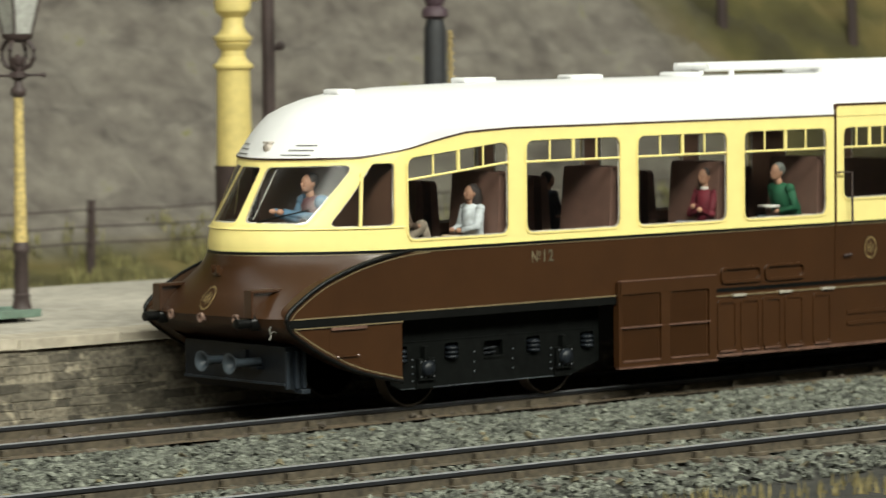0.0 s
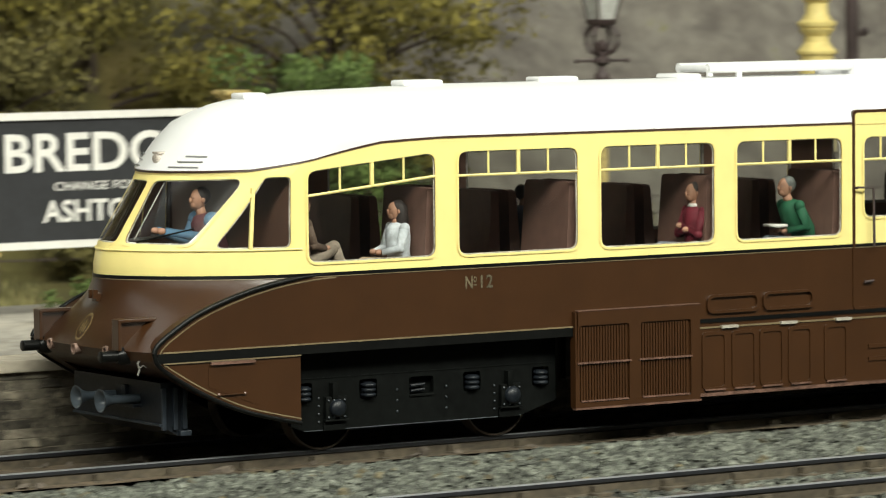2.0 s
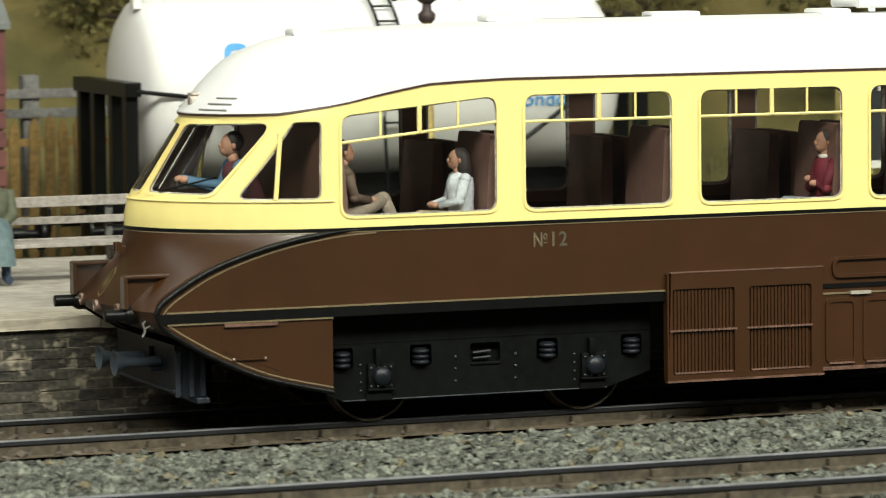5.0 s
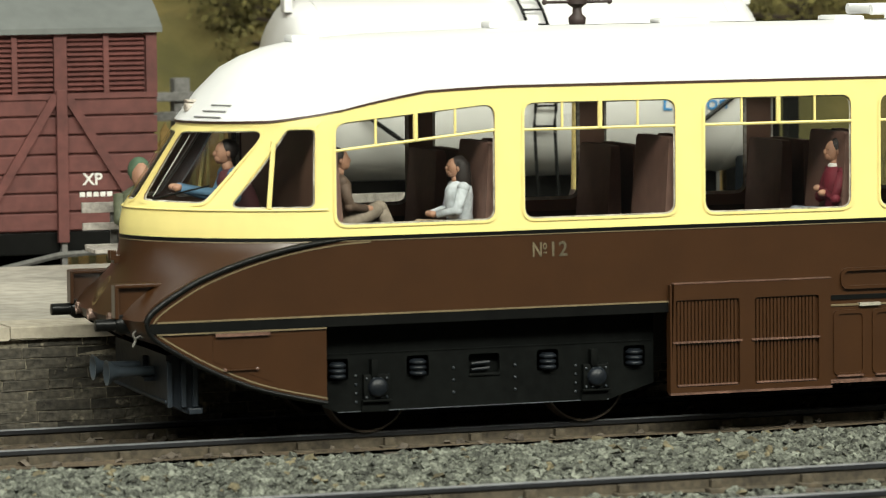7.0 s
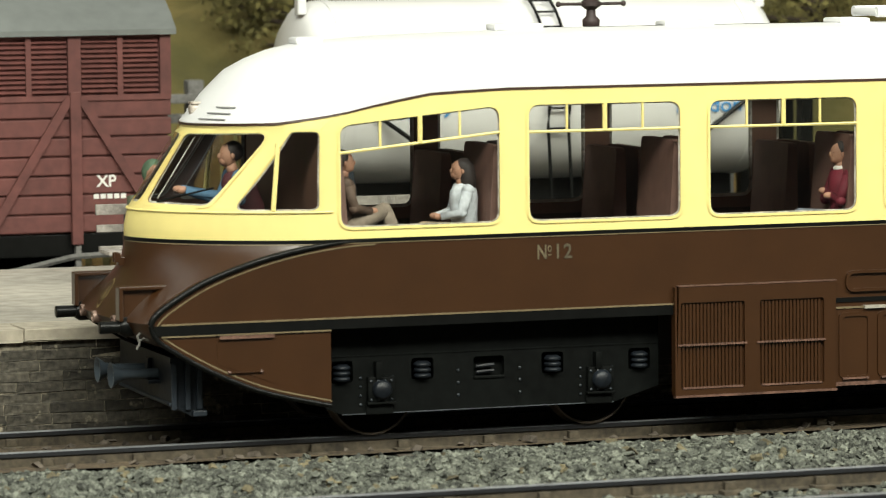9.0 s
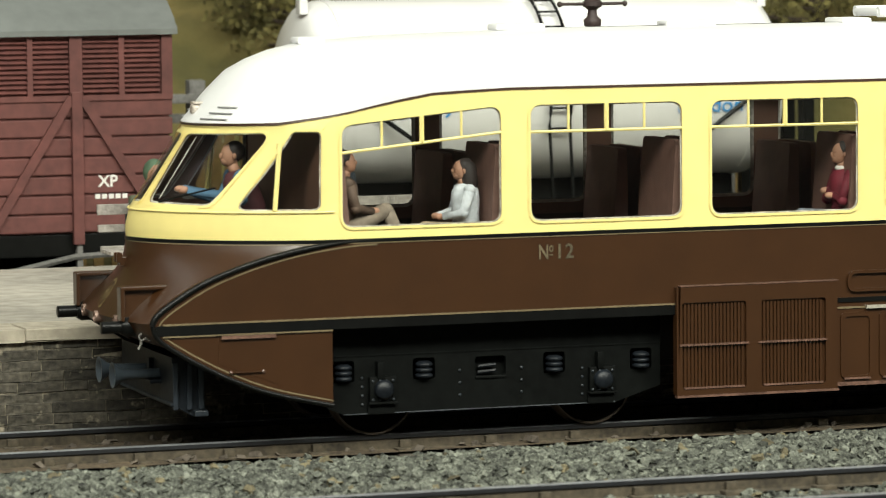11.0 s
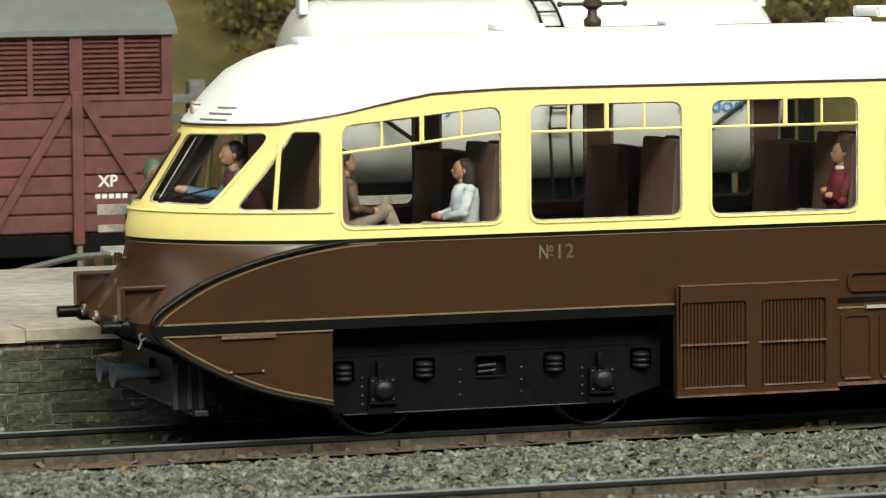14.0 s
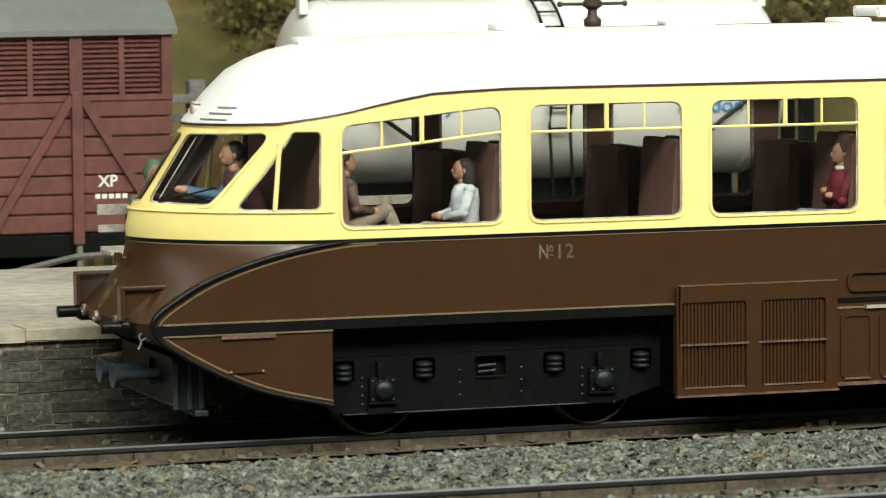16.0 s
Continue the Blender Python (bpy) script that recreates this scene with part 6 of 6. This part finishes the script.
# ---------------------------------------------------------------- fences behind
def picket_fence():
    pf = thing("picket_fence", "ochre wooden picket fence behind the siding", "fence")
    y = 13.4
    for z in (0.85, 1.75):
        part("rail", boxes((9.0, 20.0, y + 0.03, y + 0.08, z, z + 0.09)), PICKET, pf)
    pk = None
    for i in range(54):
        x = 9.1 + i * 0.2
        if pk is None:
            pk = part("picket", plate([(-0.06, 0.3), (0.06, 0.3), (0.06, 1.98), (0, 2.1), (-0.06, 1.98)], -0.015, 0.015), PICKET, pf, at=(x, y, 0))
        else:
            twin(pk, (x, y, 0.03 * math.sin(i * 2.1)), rot=(0, 0.02 * math.sin(i * 5.0), 0))
    gf = thing("post_and_rail_fence", "weathered grey post and rail fence on bank", "fence")
    for i in range(7):
        x = 9.5 + i * 1.7
        part("post", boxes((x - 0.1, x + 0.1, 14.1, 14.3, 0.4, 2.55), bevel=0.02), GREYWOOD, gf)
    for z in (2.05, 2.28):
        part("rail", boxes((8.5, 20.5, 14.05, 14.1, z, z + 0.11), bevel=0.01), GREYWOOD, gf)
    wf = thing("wire_fence", "dark post and wire fence along the cutting", "fence")
    for i in range(12):
        x = 24.0 + i * 2.69
        bm = bmesh.new()
        tube(bm, [(x, 14.5, 0.3), (x + 0.03, 14.5, 1.55)], [0.075, 0.06], 7)
        part("post", bm, POSTBROWN, wf)
    for z in (0.95, 1.18, 1.42):
        part("wire", tube(bmesh.new(), [(23.9 + 2.69 * i * 0.5, 14.44, z - 0.02 * (i % 2)) for i in range(23)], 0.012, 5), POSTBROWN, wf)
    hf = thing("hill_fence", "dark leaning posts on the grassy hilltop", "fence")
    for x, y in ((51.5, 18.6), (54.6, 18.4), (57.5, 18.9)):
        bm = bmesh.new()
        z = hill_height(x, y)
        tube(bm, [(x, y, z - 0.3), (x - 0.1, y, z + 1.5)], 0.1, 7)
        part("post", bm, POSTBROWN, hf)


picket_fence()


# ---------------------------------------------------------------- what moves
RUN = ((0, 28.207), (0.5, 26.119), (1, 23.974), (1.5, 21.974), (2, 19.882), (2.5, 18.103), (3, 16.434), (3.5, 14.767), (4, 13.463), (4.5, 12.417),
       (5, 11.655), (5.5, 11.10), (6, 10.72), (6.5, 10.45), (7, 10.27), (7.5, 10.175), (8, 10.183), (9, 10.188), (11.5, 10.19), (16, 10.19))


def motions():
    walk(CAR, [(t, pose(x * S, HALF * S, 0)) for t, x in RUN])
    ts, xs = np.array([r[0] for r in RUN]), np.array([r[1] for r in RUN])
    for w in WHEELS:
        at = w.location.copy()
        rows = []
        for i in range(76):
            t = i * 0.1
            turn = (float(np.interp(t, ts, xs)) - xs[-1]) / 0.38
            rows.append((t, Matrix.Translation(at) @ Euler((0, turn, 0)).to_matrix().to_4x4()))
        rows.append((16.0, rows[-1][1]))
        walk(w, rows)


motions()
